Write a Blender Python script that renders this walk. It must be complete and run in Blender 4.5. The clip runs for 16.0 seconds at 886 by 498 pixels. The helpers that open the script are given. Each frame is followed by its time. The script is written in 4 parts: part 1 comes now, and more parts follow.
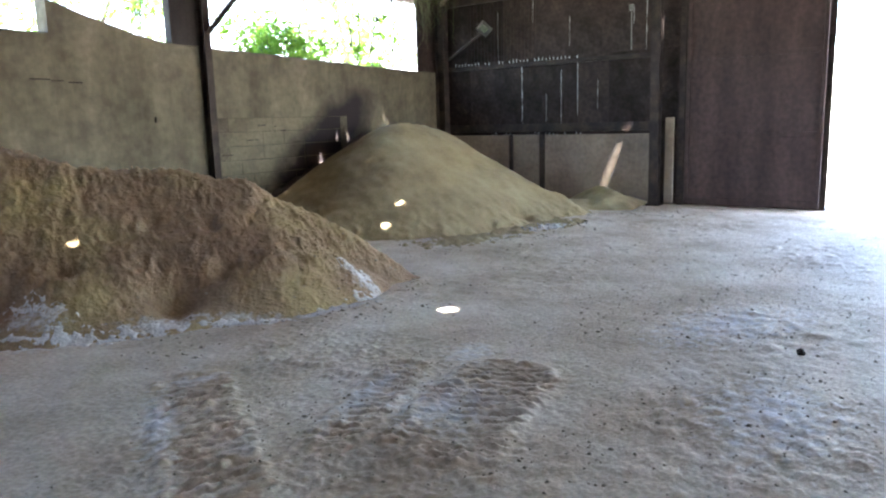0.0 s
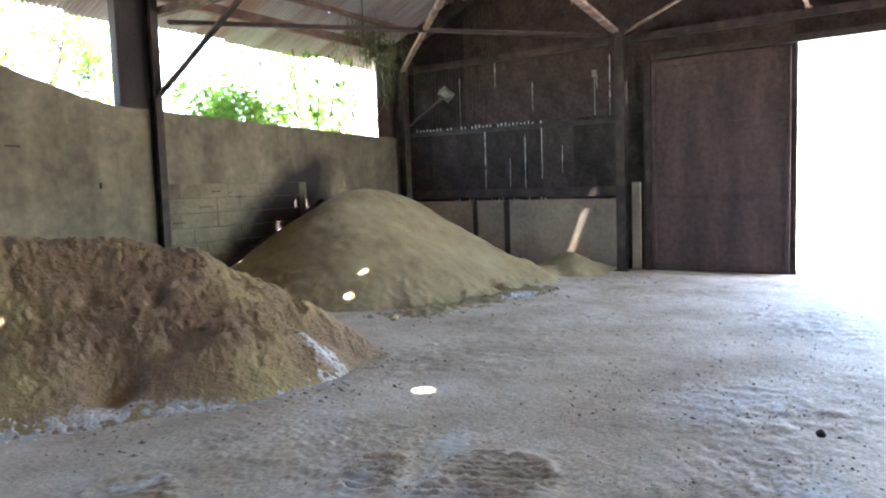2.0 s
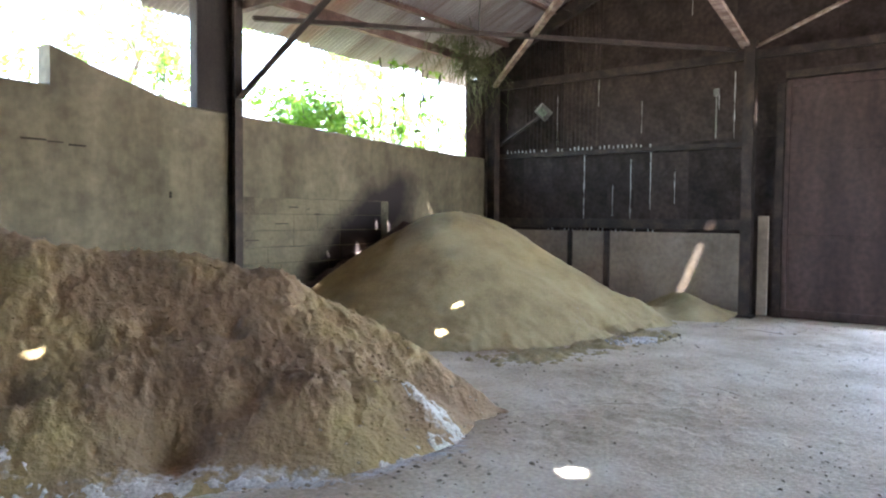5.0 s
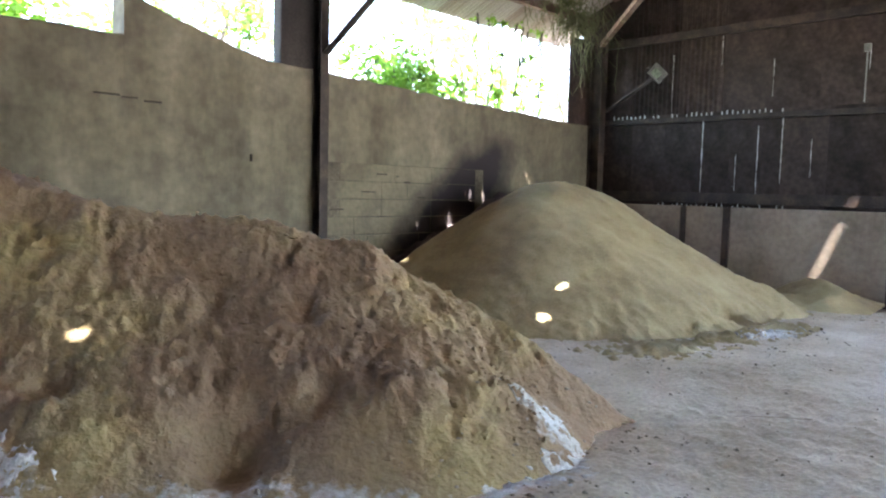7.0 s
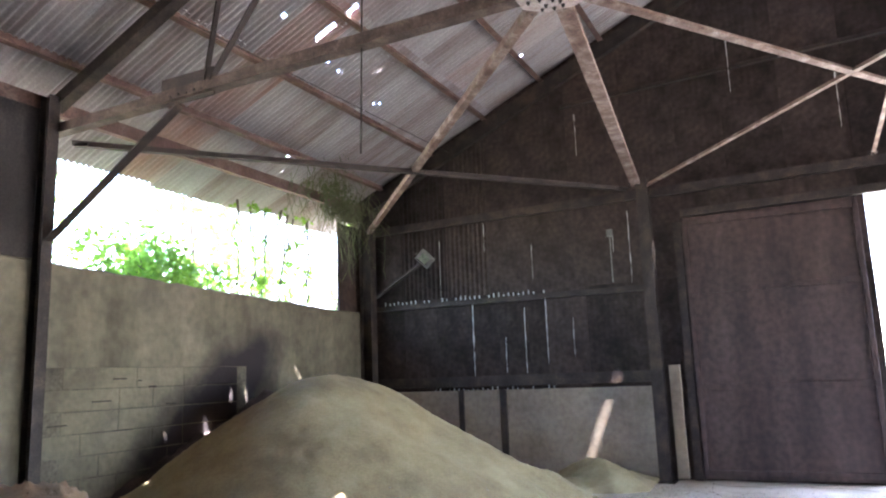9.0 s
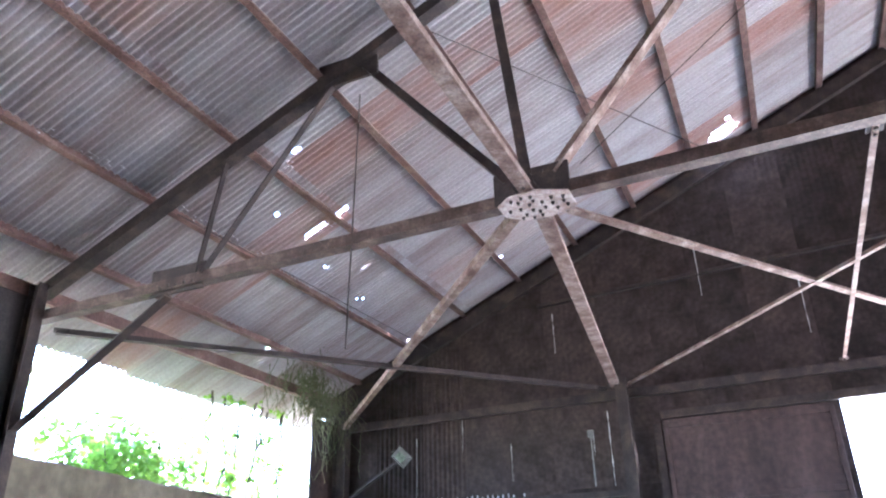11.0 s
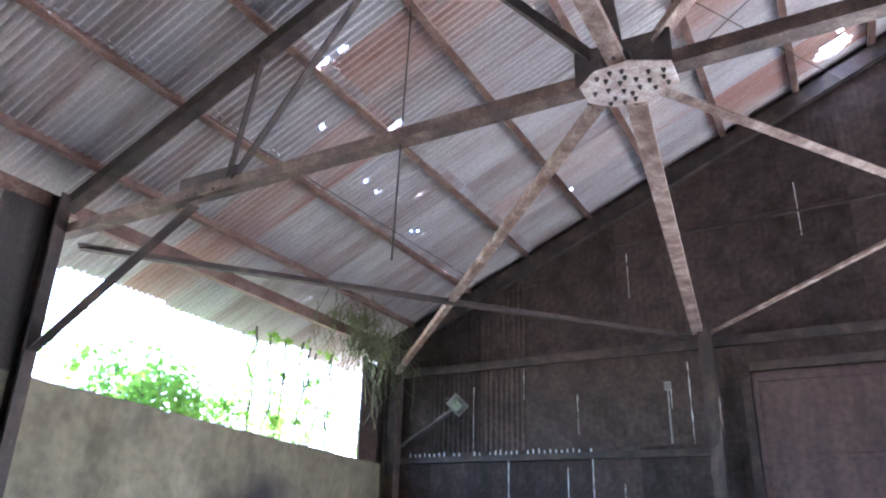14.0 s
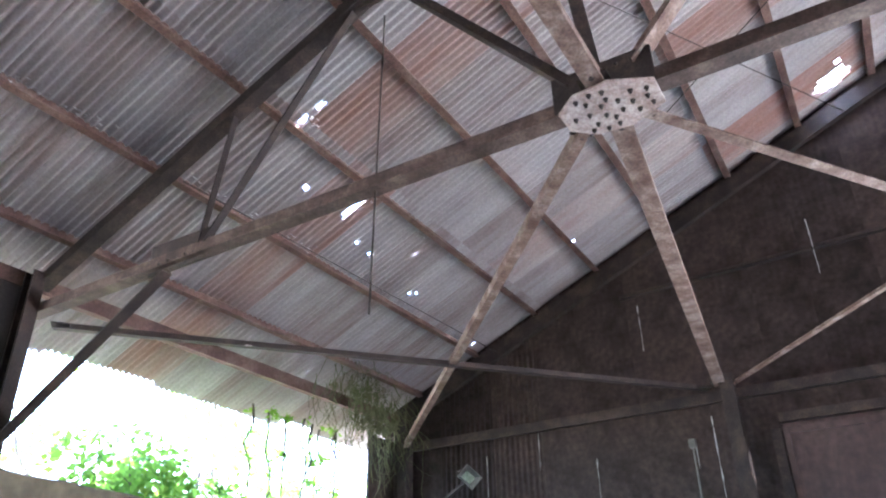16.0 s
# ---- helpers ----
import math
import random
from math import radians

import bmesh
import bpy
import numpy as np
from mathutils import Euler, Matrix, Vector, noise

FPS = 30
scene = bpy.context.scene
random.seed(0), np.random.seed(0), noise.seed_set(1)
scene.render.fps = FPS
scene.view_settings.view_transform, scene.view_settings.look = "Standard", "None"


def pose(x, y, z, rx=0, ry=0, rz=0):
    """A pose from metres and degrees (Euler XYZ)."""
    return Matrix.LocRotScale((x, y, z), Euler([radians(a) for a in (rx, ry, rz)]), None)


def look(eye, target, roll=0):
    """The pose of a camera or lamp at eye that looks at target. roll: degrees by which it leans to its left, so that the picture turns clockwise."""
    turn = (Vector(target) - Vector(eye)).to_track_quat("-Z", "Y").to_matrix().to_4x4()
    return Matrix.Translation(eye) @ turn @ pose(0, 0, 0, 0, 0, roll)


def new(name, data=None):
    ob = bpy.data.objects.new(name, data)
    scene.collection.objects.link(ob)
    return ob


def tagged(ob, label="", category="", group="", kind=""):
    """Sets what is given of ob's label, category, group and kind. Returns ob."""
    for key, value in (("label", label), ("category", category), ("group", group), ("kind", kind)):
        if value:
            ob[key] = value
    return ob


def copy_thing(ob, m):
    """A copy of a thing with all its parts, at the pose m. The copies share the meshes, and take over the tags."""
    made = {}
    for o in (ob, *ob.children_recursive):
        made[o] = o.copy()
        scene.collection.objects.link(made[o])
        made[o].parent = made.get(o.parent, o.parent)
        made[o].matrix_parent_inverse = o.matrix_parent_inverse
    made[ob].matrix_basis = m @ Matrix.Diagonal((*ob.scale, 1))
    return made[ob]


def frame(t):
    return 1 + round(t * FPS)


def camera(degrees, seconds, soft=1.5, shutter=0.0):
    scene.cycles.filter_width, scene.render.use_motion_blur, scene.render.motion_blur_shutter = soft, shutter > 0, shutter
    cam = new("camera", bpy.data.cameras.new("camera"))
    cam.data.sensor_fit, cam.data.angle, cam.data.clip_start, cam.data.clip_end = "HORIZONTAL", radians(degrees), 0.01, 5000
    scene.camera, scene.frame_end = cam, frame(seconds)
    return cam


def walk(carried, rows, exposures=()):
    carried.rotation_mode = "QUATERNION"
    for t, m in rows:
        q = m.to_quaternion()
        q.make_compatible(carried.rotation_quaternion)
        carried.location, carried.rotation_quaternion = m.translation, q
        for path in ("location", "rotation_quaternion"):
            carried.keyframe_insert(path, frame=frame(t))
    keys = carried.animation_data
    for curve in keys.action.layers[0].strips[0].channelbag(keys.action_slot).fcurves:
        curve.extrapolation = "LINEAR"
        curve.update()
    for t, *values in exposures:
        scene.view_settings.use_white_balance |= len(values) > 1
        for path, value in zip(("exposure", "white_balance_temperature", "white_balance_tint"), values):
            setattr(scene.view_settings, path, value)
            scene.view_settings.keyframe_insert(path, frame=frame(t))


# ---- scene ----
cam = camera(62.3, 16.0, soft=2.2)
PATH = [
    (0, (-0.33, 0.755, 1.488), (1.256, 1.923, 1.14), -1.6),
    (0.5, (-0.341, 0.757, 1.486), (1.306, 1.857, 1.204), 0.7),
    (1, (-0.251, 0.805, 1.472), (1.469, 1.794, 1.22), 0.0),
    (1.5, (-0.098, 0.954, 1.489), (1.632, 1.942, 1.313), -4.6),
    (2, (-0.004, 1.152, 1.452), (1.672, 2.23, 1.281), -1.8),
    (2.5, (0.096, 1.383, 1.465), (1.782, 2.449, 1.318), -2.6),
    (3, (0.193, 1.517, 1.446), (1.907, 2.538, 1.308), -1.0),
    (3.5, (0.418, 1.66, 1.422), (2.167, 2.626, 1.344), -1.2),
    (4, (0.532, 1.813, 1.406), (2.292, 2.759, 1.322), 0.3),
    (4.5, (0.66, 2.066, 1.389), (2.403, 3.045, 1.325), 0.2),
    (5, (0.694, 2.311, 1.372), (2.291, 3.511, 1.284), 0.5),
    (5.2, (0.725, 2.379, 1.362), (2.216, 3.707, 1.25), 0.8),
    (7.3, (1.379, 3.021, 1.31), (2.814, 4.404, 1.137), 2.0),
    (7.5, (1.448, 3.045, 1.332), (2.878, 4.434, 1.164), 3.2),
    (8, (1.64, 3.157, 1.375), (3.142, 4.469, 1.228), 1.6),
    (8.5, (1.818, 3.282, 1.39), (3.554, 4.276, 1.387), -0.5),
    (8.9, (1.882, 3.305, 1.385), (3.651, 4.207, 1.631), -1.4),
    (9, (1.883, 3.305, 1.396), (3.65, 4.177, 1.735), -2.1),
    (9.5, (1.8, 3.317, 1.386), (3.538, 4.079, 2.018), -2.5),
    (10, (1.775, 3.323, 1.397), (3.441, 4.076, 2.209), -2.8),
    (10.2, (1.791, 3.313, 1.412), (3.438, 4.075, 2.252), -2.7),
    (12.3, (1.793, 3.418, 1.362), (3.494, 4.113, 2.153), 1.9),
    (12.5, (1.846, 3.447, 1.358), (3.553, 4.172, 2.108), 1.7),
    (13, (2.086, 3.497, 1.353), (3.745, 4.33, 2.096), 1.1),
    (13.5, (2.405, 3.618, 1.355), (4.038, 4.538, 2.052), -0.1),
    (14, (2.684, 3.762, 1.387), (4.307, 4.661, 2.133), 1.6),
    (14.5, (2.919, 3.775, 1.381), (4.517, 4.672, 2.183), -0.7),
    (15, (3.042, 3.767, 1.404), (4.554, 4.739, 2.282), -1.3),
    (15.5, (3.117, 3.783, 1.409), (4.626, 4.738, 2.31), -2.0),
    (16, (3.13, 3.776, 1.405), (4.66, 4.673, 2.331), -1.2),
]
walk(cam, [(t, look(eye, target, roll)) for t, eye, target, roll in PATH],
     exposures=[(0, 4.67, 6350, 14), (2, 4.72, 6400, 15), (8, 4.88, 6250, 15), (9, 4.9, 6000, 18), (10, 5.35, 5400, 21), (12.5, 5.35, 5300, 20), (14, 5.24, 5350, 19), (16, 5.05, 5500, 18)])

# ---- light ----
SUN = Vector((0.046, 0.409, -1.0)).normalized()
world = bpy.data.worlds.new("sky")
scene.world = world
world.use_nodes = True
wn, wl = world.node_tree.nodes, world.node_tree.links
sky = wn.new("ShaderNodeTexSky")
sky.sky_type = "NISHITA"
sky.sun_disc = False
sky.sun_elevation = math.asin(-SUN.z)
sky.sun_rotation = math.atan2(-SUN.x, -SUN.y)
wl.new(sky.outputs[0], wn["Background"].inputs[0])
wn["Background"].inputs[1].default_value = 0.15
sun = new("sun", bpy.data.lights.new("sun", "SUN"))
sun.data.energy, sun.data.angle, sun.data.color = 5.0, radians(0.53), (1.0, 0.95, 0.87)
sun.matrix_world = look(-SUN * 40, (0, 0, 0))

# ---- plan ----
EX, NY, SY, WX = 11.65, 9.51, -7.6, -6.0       # inner faces of the walls
RIDGE, SLOPE = 0.95, 0.45
TRUSS = 6.22


def roof_z(y, c=4.24):
    """Height of the roof's purlin line at y."""
    return c + SLOPE * (NY - (y if y > RIDGE else 2 * RIDGE - y))


def wall_top(x):
    up = 0.38 * ((5.55 - x) / 1.5) ** 1.25 if 4.05 < x < 5.55 else 0.0
    return 2.40 + 0.033 * max(0.0, min(6.0, 11.0 - x)) + up


# ---- materials ----
def mat(name, cols, scale=3.0, fine=40.0, rough=0.85, metal=0.0, bump=0.3, dist=0.02, vary=0.0, streak=None, detail=6.0, grain=0.3):
    """Procedural surface: cols mixed by broad noise, broken by fine noise, with relief. streak=(x,y,z) stretches the broad noise."""
    m = bpy.data.materials.new(name)
    m.use_nodes = True
    n, l = m.node_tree.nodes, m.node_tree.links
    b = n["Principled BSDF"]
    co = n.new("ShaderNodeTexCoord")
    mp = n.new("ShaderNodeMapping")
    l.new(co.outputs["Object"], mp.inputs[0])
    if streak:
        mp.inputs["Scale"].default_value = streak
    a = n.new("ShaderNodeTexNoise")
    a.inputs["Scale"].default_value, a.inputs["Detail"].default_value, a.inputs["Roughness"].default_value = scale, detail, 0.62
    l.new(mp.outputs[0], a.inputs["Vector"])
    r = n.new("ShaderNodeValToRGB")
    e = r.color_ramp.elements
    k = len(cols)
    for i, c in enumerate(cols):
        p = 0.32 + 0.36 * i / max(1, k - 1)
        el = e[i] if i < 2 else e.new(p)
        el.position, el.color = p, (*c, 1)
    fac = a.outputs["Fac"]
    if vary:
        info = n.new("ShaderNodeObjectInfo")
        ma = n.new("ShaderNodeMath")
        ma.operation = "MULTIPLY_ADD"
        ma.inputs[1].default_value = vary
        l.new(info.outputs["Random"], ma.inputs[0])
        mb = n.new("ShaderNodeMath")
        mb.operation = "SUBTRACT"
        mb.inputs[1].default_value = vary / 2
        l.new(a.outputs["Fac"], mb.inputs[0])
        l.new(mb.outputs[0], ma.inputs[2])
        fac = ma.outputs[0]
    l.new(fac, r.inputs[0])
    f = n.new("ShaderNodeTexNoise")
    f.inputs["Scale"].default_value, f.inputs["Detail"].default_value = fine, 4.0
    l.new(co.outputs["Object"], f.inputs["Vector"])
    mx = n.new("ShaderNodeMix")
    mx.data_type, mx.blend_type = "RGBA", "OVERLAY"
    mx.inputs[0].default_value = grain
    l.new(r.outputs[0], mx.inputs[6])
    g = n.new("ShaderNodeValToRGB")
    g.color_ramp.elements[0].position, g.color_ramp.elements[1].position = 0.3, 0.7
    l.new(f.outputs["Fac"], g.inputs[0])
    l.new(g.outputs[0], mx.inputs[7])
    l.new(mx.outputs[2], b.inputs["Base Color"])
    b.inputs["Roughness"].default_value, b.inputs["Metallic"].default_value = rough, metal
    if bump:
        bp = n.new("ShaderNodeBump")
        bp.inputs["Strength"].default_value, bp.inputs["Distance"].default_value = bump, dist
        l.new(f.outputs["Fac"], bp.inputs["Height"])
        l.new(bp.outputs[0], b.inputs["Normal"])
    return m


SAND = mat("sand", [(0.17, 0.108, 0.073), (0.26, 0.182, 0.114), (0.355, 0.28, 0.135)], 0.9, 34, 0.95, bump=0.75, dist=0.02, grain=0.10)
SAND2 = mat("pale_sand", [(0.20, 0.15, 0.082), (0.31, 0.25, 0.135), (0.385, 0.325, 0.19)], 1.3, 40, 0.95, bump=0.45, dist=0.012, grain=0.10)
DARKSAND = mat("dark_ash", [(0.035, 0.026, 0.028), (0.06, 0.044, 0.045), (0.10, 0.075, 0.068)], 2.0, 50, 0.95, bump=0.5)
FLOOR = mat("caked_floor", [(0.36, 0.285, 0.20), (0.50, 0.42, 0.318), (0.63, 0.56, 0.47)], 1.3, 34, 0.68, bump=0.5, dist=0.012, detail=9, grain=0.2)
# Powder white, also used for the gable runs, leak ticks and roof flakes.
POWDER = mat("white_powder", [(0.46, 0.45, 0.43), (0.62, 0.63, 0.64)], 6, 60, 0.95, bump=0.6)
CONCRETE = mat("concrete_wall", [(0.095, 0.084, 0.056), (0.165, 0.146, 0.10), (0.235, 0.21, 0.15)], 1.0, 11, 0.9, bump=0.12, streak=(1.6, 1, 0.5), grain=0.18)
def soft_patch(m, place, turn, size, dark, lo=0.34, hi=0.78, grain=2.5, ragged=0.7):
    """A patch or crust of another colour with a soft ragged edge, lying at a place on the surface."""
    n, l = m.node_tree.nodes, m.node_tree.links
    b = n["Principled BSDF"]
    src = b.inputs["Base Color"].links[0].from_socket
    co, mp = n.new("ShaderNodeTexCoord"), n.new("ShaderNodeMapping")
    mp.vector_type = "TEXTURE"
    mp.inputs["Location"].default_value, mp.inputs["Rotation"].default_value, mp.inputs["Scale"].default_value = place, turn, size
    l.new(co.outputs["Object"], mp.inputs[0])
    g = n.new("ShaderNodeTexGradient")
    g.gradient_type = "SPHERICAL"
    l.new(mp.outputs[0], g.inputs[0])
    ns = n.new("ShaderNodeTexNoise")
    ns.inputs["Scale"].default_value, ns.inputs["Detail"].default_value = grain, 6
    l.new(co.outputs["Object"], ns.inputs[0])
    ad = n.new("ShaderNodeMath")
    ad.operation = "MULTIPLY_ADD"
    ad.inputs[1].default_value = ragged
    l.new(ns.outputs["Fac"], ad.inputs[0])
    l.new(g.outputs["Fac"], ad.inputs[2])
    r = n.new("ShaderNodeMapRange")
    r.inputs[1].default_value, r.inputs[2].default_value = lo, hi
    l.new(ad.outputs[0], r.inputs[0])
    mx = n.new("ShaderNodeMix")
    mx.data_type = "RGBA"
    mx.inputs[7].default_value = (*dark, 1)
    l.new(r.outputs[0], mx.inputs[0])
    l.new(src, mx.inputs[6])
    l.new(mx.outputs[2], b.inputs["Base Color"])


# Blackish soft-edged patch on the wall behind the tall sand cone.
soft_patch(CONCRETE, (8.35, NY, 1.05), (0, radians(-36), 0), (1.7, 1.0, 0.68), (0.028, 0.021, 0.024))
LIME = (0.60, 0.60, 0.61)
CRUSTS = [(1.62, 4.0, 58, 0.62, 0.13), (2.12, 4.40, -31, 0.28, 0.10), (2.5, 3.38, 15, 0.62, 0.15), (2.65, 2.95, 20, 0.55, 0.30), (4.9, 2.1, -20, 0.9, 0.45), (3.4, 1.5, 10, 0.7, 0.40),
          (3.4, 3.3, 30, 0.35, 0.18), (1.95, 5.95, -43, 0.55, 0.14), (2.75, 5.48, -25, 0.42, 0.10), (3.2, 5.12, -46, 0.35, 0.08), (3.75, 4.88, -8, 0.5, 0.08), (4.25, 4.92, 50, 0.30, 0.12), (8.5, 5.45, -11, 0.55, 0.20)]
for cx, cy, turn, la, lb in CRUSTS:
    soft_patch(FLOOR, (cx, cy, 0.0), (0, 0, radians(turn)), (la * 1.5, lb * 1.7, 0.5), LIME, 1.32, 1.95, 17.0, 1.7)
for cx, cy, turn, la, lb in [(4.30, 5.12, 85, 0.28, 0.14), (2.05, 6.15, -55, 0.30, 0.16), (3.2, 5.2, -46, 0.6, 0.10), (2.7, 5.6, -25, 0.5, 0.10)]:
    soft_patch(SAND, (cx, cy, 0.1), (0, 0, radians(turn)), (la * 1.4, lb * 1.6, 0.4), LIME, 1.32, 1.95, 19.0, 1.7)
BLOCK = mat("old_block", [(0.115, 0.10, 0.068), (0.175, 0.155, 0.105), (0.22, 0.195, 0.135)], 1.2, 18, 0.92, bump=0.25, vary=0.05, grain=0.15)
# The blocks take the same blackish patch as the wall face.
soft_patch(BLOCK, (8.35, NY, 1.05), (0, radians(-36), 0), (1.7, 1.0, 0.68), (0.028, 0.021, 0.024))
PANEL = mat("buff_panel", [(0.21, 0.165, 0.13), (0.36, 0.30, 0.235)], 1.2, 14, 0.85, bump=0.12, grain=0.15)
ZINC = mat("weathered_zinc", [(0.31, 0.25, 0.23), (0.42, 0.385, 0.38), (0.50, 0.49, 0.49)], 1.2, 40, 0.6, 0.2, 0.1, 0.002, vary=0.16, streak=(2.6, 0.3, 1.0), grain=0.12)
RUSTZINC = mat("rusted_zinc", [(0.34, 0.19, 0.15), (0.41, 0.31, 0.28), (0.49, 0.45, 0.43)], 1.0, 40, 0.65, 0.15, 0.1, 0.002, vary=0.25, streak=(2.2, 0.35, 1.0), grain=0.12)
DARKSHEET = mat("brown_sheet", [(0.021, 0.0148, 0.0132), (0.041, 0.029, 0.025), (0.068, 0.048, 0.041)], 1.4, 14, 0.7, 0.1, 0.2, 0.005, vary=0.3, streak=(2.0, 2.0, 0.35))
DARKSHEET.node_tree.nodes["Principled BSDF"].inputs["Specular IOR Level"].default_value = 0.2
DOORMAT = mat("red_brown_door", [(0.038, 0.022, 0.020), (0.068, 0.040, 0.036), (0.10, 0.064, 0.056)], 1.2, 14, 0.65, 0.1, 0.2, 0.005, streak=(1, 2.0, 0.4))
STEEL = mat("dark_steel", [(0.022, 0.016, 0.014), (0.045, 0.032, 0.027), (0.085, 0.058, 0.044)], 4, 60, 0.7, 0.2, 0.3, 0.004)
RUST = mat("rusty_steel", [(0.12, 0.066, 0.046), (0.22, 0.15, 0.118), (0.40, 0.33, 0.28)], 6, 60, 0.75, 0.15, 0.4, 0.004)
CHORD = mat("brown_steel", [(0.05, 0.032, 0.026), (0.10, 0.066, 0.052), (0.20, 0.145, 0.11)], 5, 60, 0.7, 0.15, 0.3, 0.004)
WHITED = mat("limewashed_plate", [(0.30, 0.19, 0.15), (0.48, 0.38, 0.33), (0.66, 0.60, 0.56)], 9, 70, 0.85, 0.0, 0.4, 0.005)
PURLIN = mat("red_lead_purlin", [(0.09, 0.05, 0.042), (0.16, 0.095, 0.075), (0.24, 0.17, 0.14)], 3, 50, 0.8, 0.1, 0.3, 0.004)
WOOD = mat("grey_timber", [(0.03, 0.024, 0.022), (0.06, 0.05, 0.045)], 5, 60, 0.85, 0, 0.3, 0.004, streak=(1, 1, 0.15))
LEAF = mat("leaf", [(0.035, 0.10, 0.015), (0.07, 0.19, 0.03), (0.12, 0.27, 0.05)], 2.0, 9, 0.6, bump=0)
LEAF.node_tree.nodes["Principled BSDF"].inputs["Specular IOR Level"].default_value = 0.2
tl = LEAF.node_tree.nodes.new("ShaderNodeBsdfTranslucent")
tl.inputs[0].default_value = (0.30, 0.48, 0.06, 1)
ms = LEAF.node_tree.nodes.new("ShaderNodeMixShader")
ms.inputs[0].default_value = 0.45
LEAF.node_tree.links.new(LEAF.node_tree.nodes["Principled BSDF"].outputs[0], ms.inputs[1])
LEAF.node_tree.links.new(tl.outputs[0], ms.inputs[2])
LEAF.node_tree.links.new(ms.outputs[0], LEAF.node_tree.nodes["Material Output"].inputs[0])
DRYVINE = mat("dry_vine", [(0.07, 0.08, 0.03), (0.14, 0.15, 0.07)], 4, 30, 0.8, bump=0)
BARK = mat("bark", [(0.05, 0.038, 0.028), (0.10, 0.08, 0.06)], 8, 40, 0.9, bump=0.5, streak=(1, 1, 0.2))
GROUND = mat("yard_ground", [(0.30, 0.28, 0.23), (0.40, 0.37, 0.31)], 0.4, 12, 0.9, bump=0.4)
EARTH = mat("earth_bank", [(0.05, 0.04, 0.03), (0.10, 0.08, 0.055)], 1.5, 20, 0.95, bump=0.6)
LAMPGREEN = mat("lamp_pane", [(0.16, 0.20, 0.15), (0.30, 0.36, 0.28)], 8, 40, 0.15, bump=0)
LAMPWHITE = mat("lamp_enamel", [(0.13, 0.13, 0.115), (0.25, 0.25, 0.225)], 8, 40, 0.3, bump=0)


# ---- builders ----
def obj(name, verts, faces, material, parent=None, label="", smooth=False):
    me = bpy.data.meshes.new(name)
    me.from_pydata([tuple(v) for v in verts], [], faces)
    me.materials.append(material)
    if smooth:
        me.shade_smooth()
    o = new(name, me)
    o.parent = parent
    if label:
        o["label"] = label
    return o


def part(name, bm, material, parent=None, label="", smooth=False):
    me = bpy.data.meshes.new(name)
    bm.to_mesh(me)
    bm.free()
    me.materials.append(material)
    if smooth:
        me.shade_smooth()
    o = new(name, me)
    o.parent = parent
    if label:
        o["label"] = label
    return o


def thing(name, label, category, group="", kind=""):
    return tagged(new(name), label, category, group, kind)


def box_bm(x0, y0, z0, x1, y1, z1, bevel=0.0):
    bm = bmesh.new()
    bmesh.ops.create_cube(bm, size=1.0)
    for v in bm.verts:
        v.co = Vector((x0 + (v.co.x + 0.5) * (x1 - x0), y0 + (v.co.y + 0.5) * (y1 - y0), z0 + (v.co.z + 0.5) * (z1 - z0)))
    if bevel:
        bmesh.ops.bevel(bm, geom=bm.edges[:], offset=bevel, segments=1, affect="EDGES")
    return bm


def profile(kind, w, d, t=0.012):
    """Outline of a steel section, w wide and d deep, about its middle."""
    a, b = w / 2, d / 2
    if kind == "I":
        return [(-a, -b), (a, -b), (a, -b + t), (t / 2, -b + t), (t / 2, b - t), (a, b - t), (a, b), (-a, b), (-a, b - t), (-t / 2, b - t), (-t / 2, -b + t), (-a, -b + t)]
    if kind == "L":
        return [(-a, -b), (a, -b), (a, -b + t), (-a + t, -b + t), (-a + t, b), (-a, b)]
    if kind == "T":
        return [(-a, -b), (a, -b), (a, -b + t), (t, -b + t), (t, b), (-t, b), (-t, -b + t), (-a, -b + t)]
    if kind == "C":
        return [(-a, -b), (a, -b), (a, b), (-a, b), (-a, b - t), (a - t, b - t), (a - t, -b + t), (-a, -b + t)]
    if kind == "O":
        return [(a * math.cos(i * math.pi / 4), b * math.sin(i * math.pi / 4)) for i in range(8)]
    return [(-a, -b), (a, -b), (a, b), (-a, b)]


def beam_bm(p, q, kind, w, d, up=(0, 0, 1), t=0.012):
    p, q, up = Vector(p), Vector(q), Vector(up)
    ax = (q - p).normalized()
    side = ax.cross(up)
    if side.length < 1e-4:
        side = ax.cross(Vector((0, 1, 0)))
    side.normalize()
    top = side.cross(ax)
    pts = profile(kind, w, d, t)
    bm = bmesh.new()
    rings = [[bm.verts.new(c + side * u + top * v) for u, v in pts] for c in (p, q)]
    n = len(pts)
    for i in range(n):
        bm.faces.new((rings[0][i], rings[0][(i + 1) % n], rings[1][(i + 1) % n], rings[1][i]))
    bm.faces.new(rings[0][::-1])
    bm.faces.new(rings[1])
    bmesh.ops.recalc_face_normals(bm, faces=bm.faces[:])
    return bm


def fbm(x, y, z=0.0, octaves=4):
    return noise.fractal(Vector((x, y, z)), 0.9, 2.1, octaves)


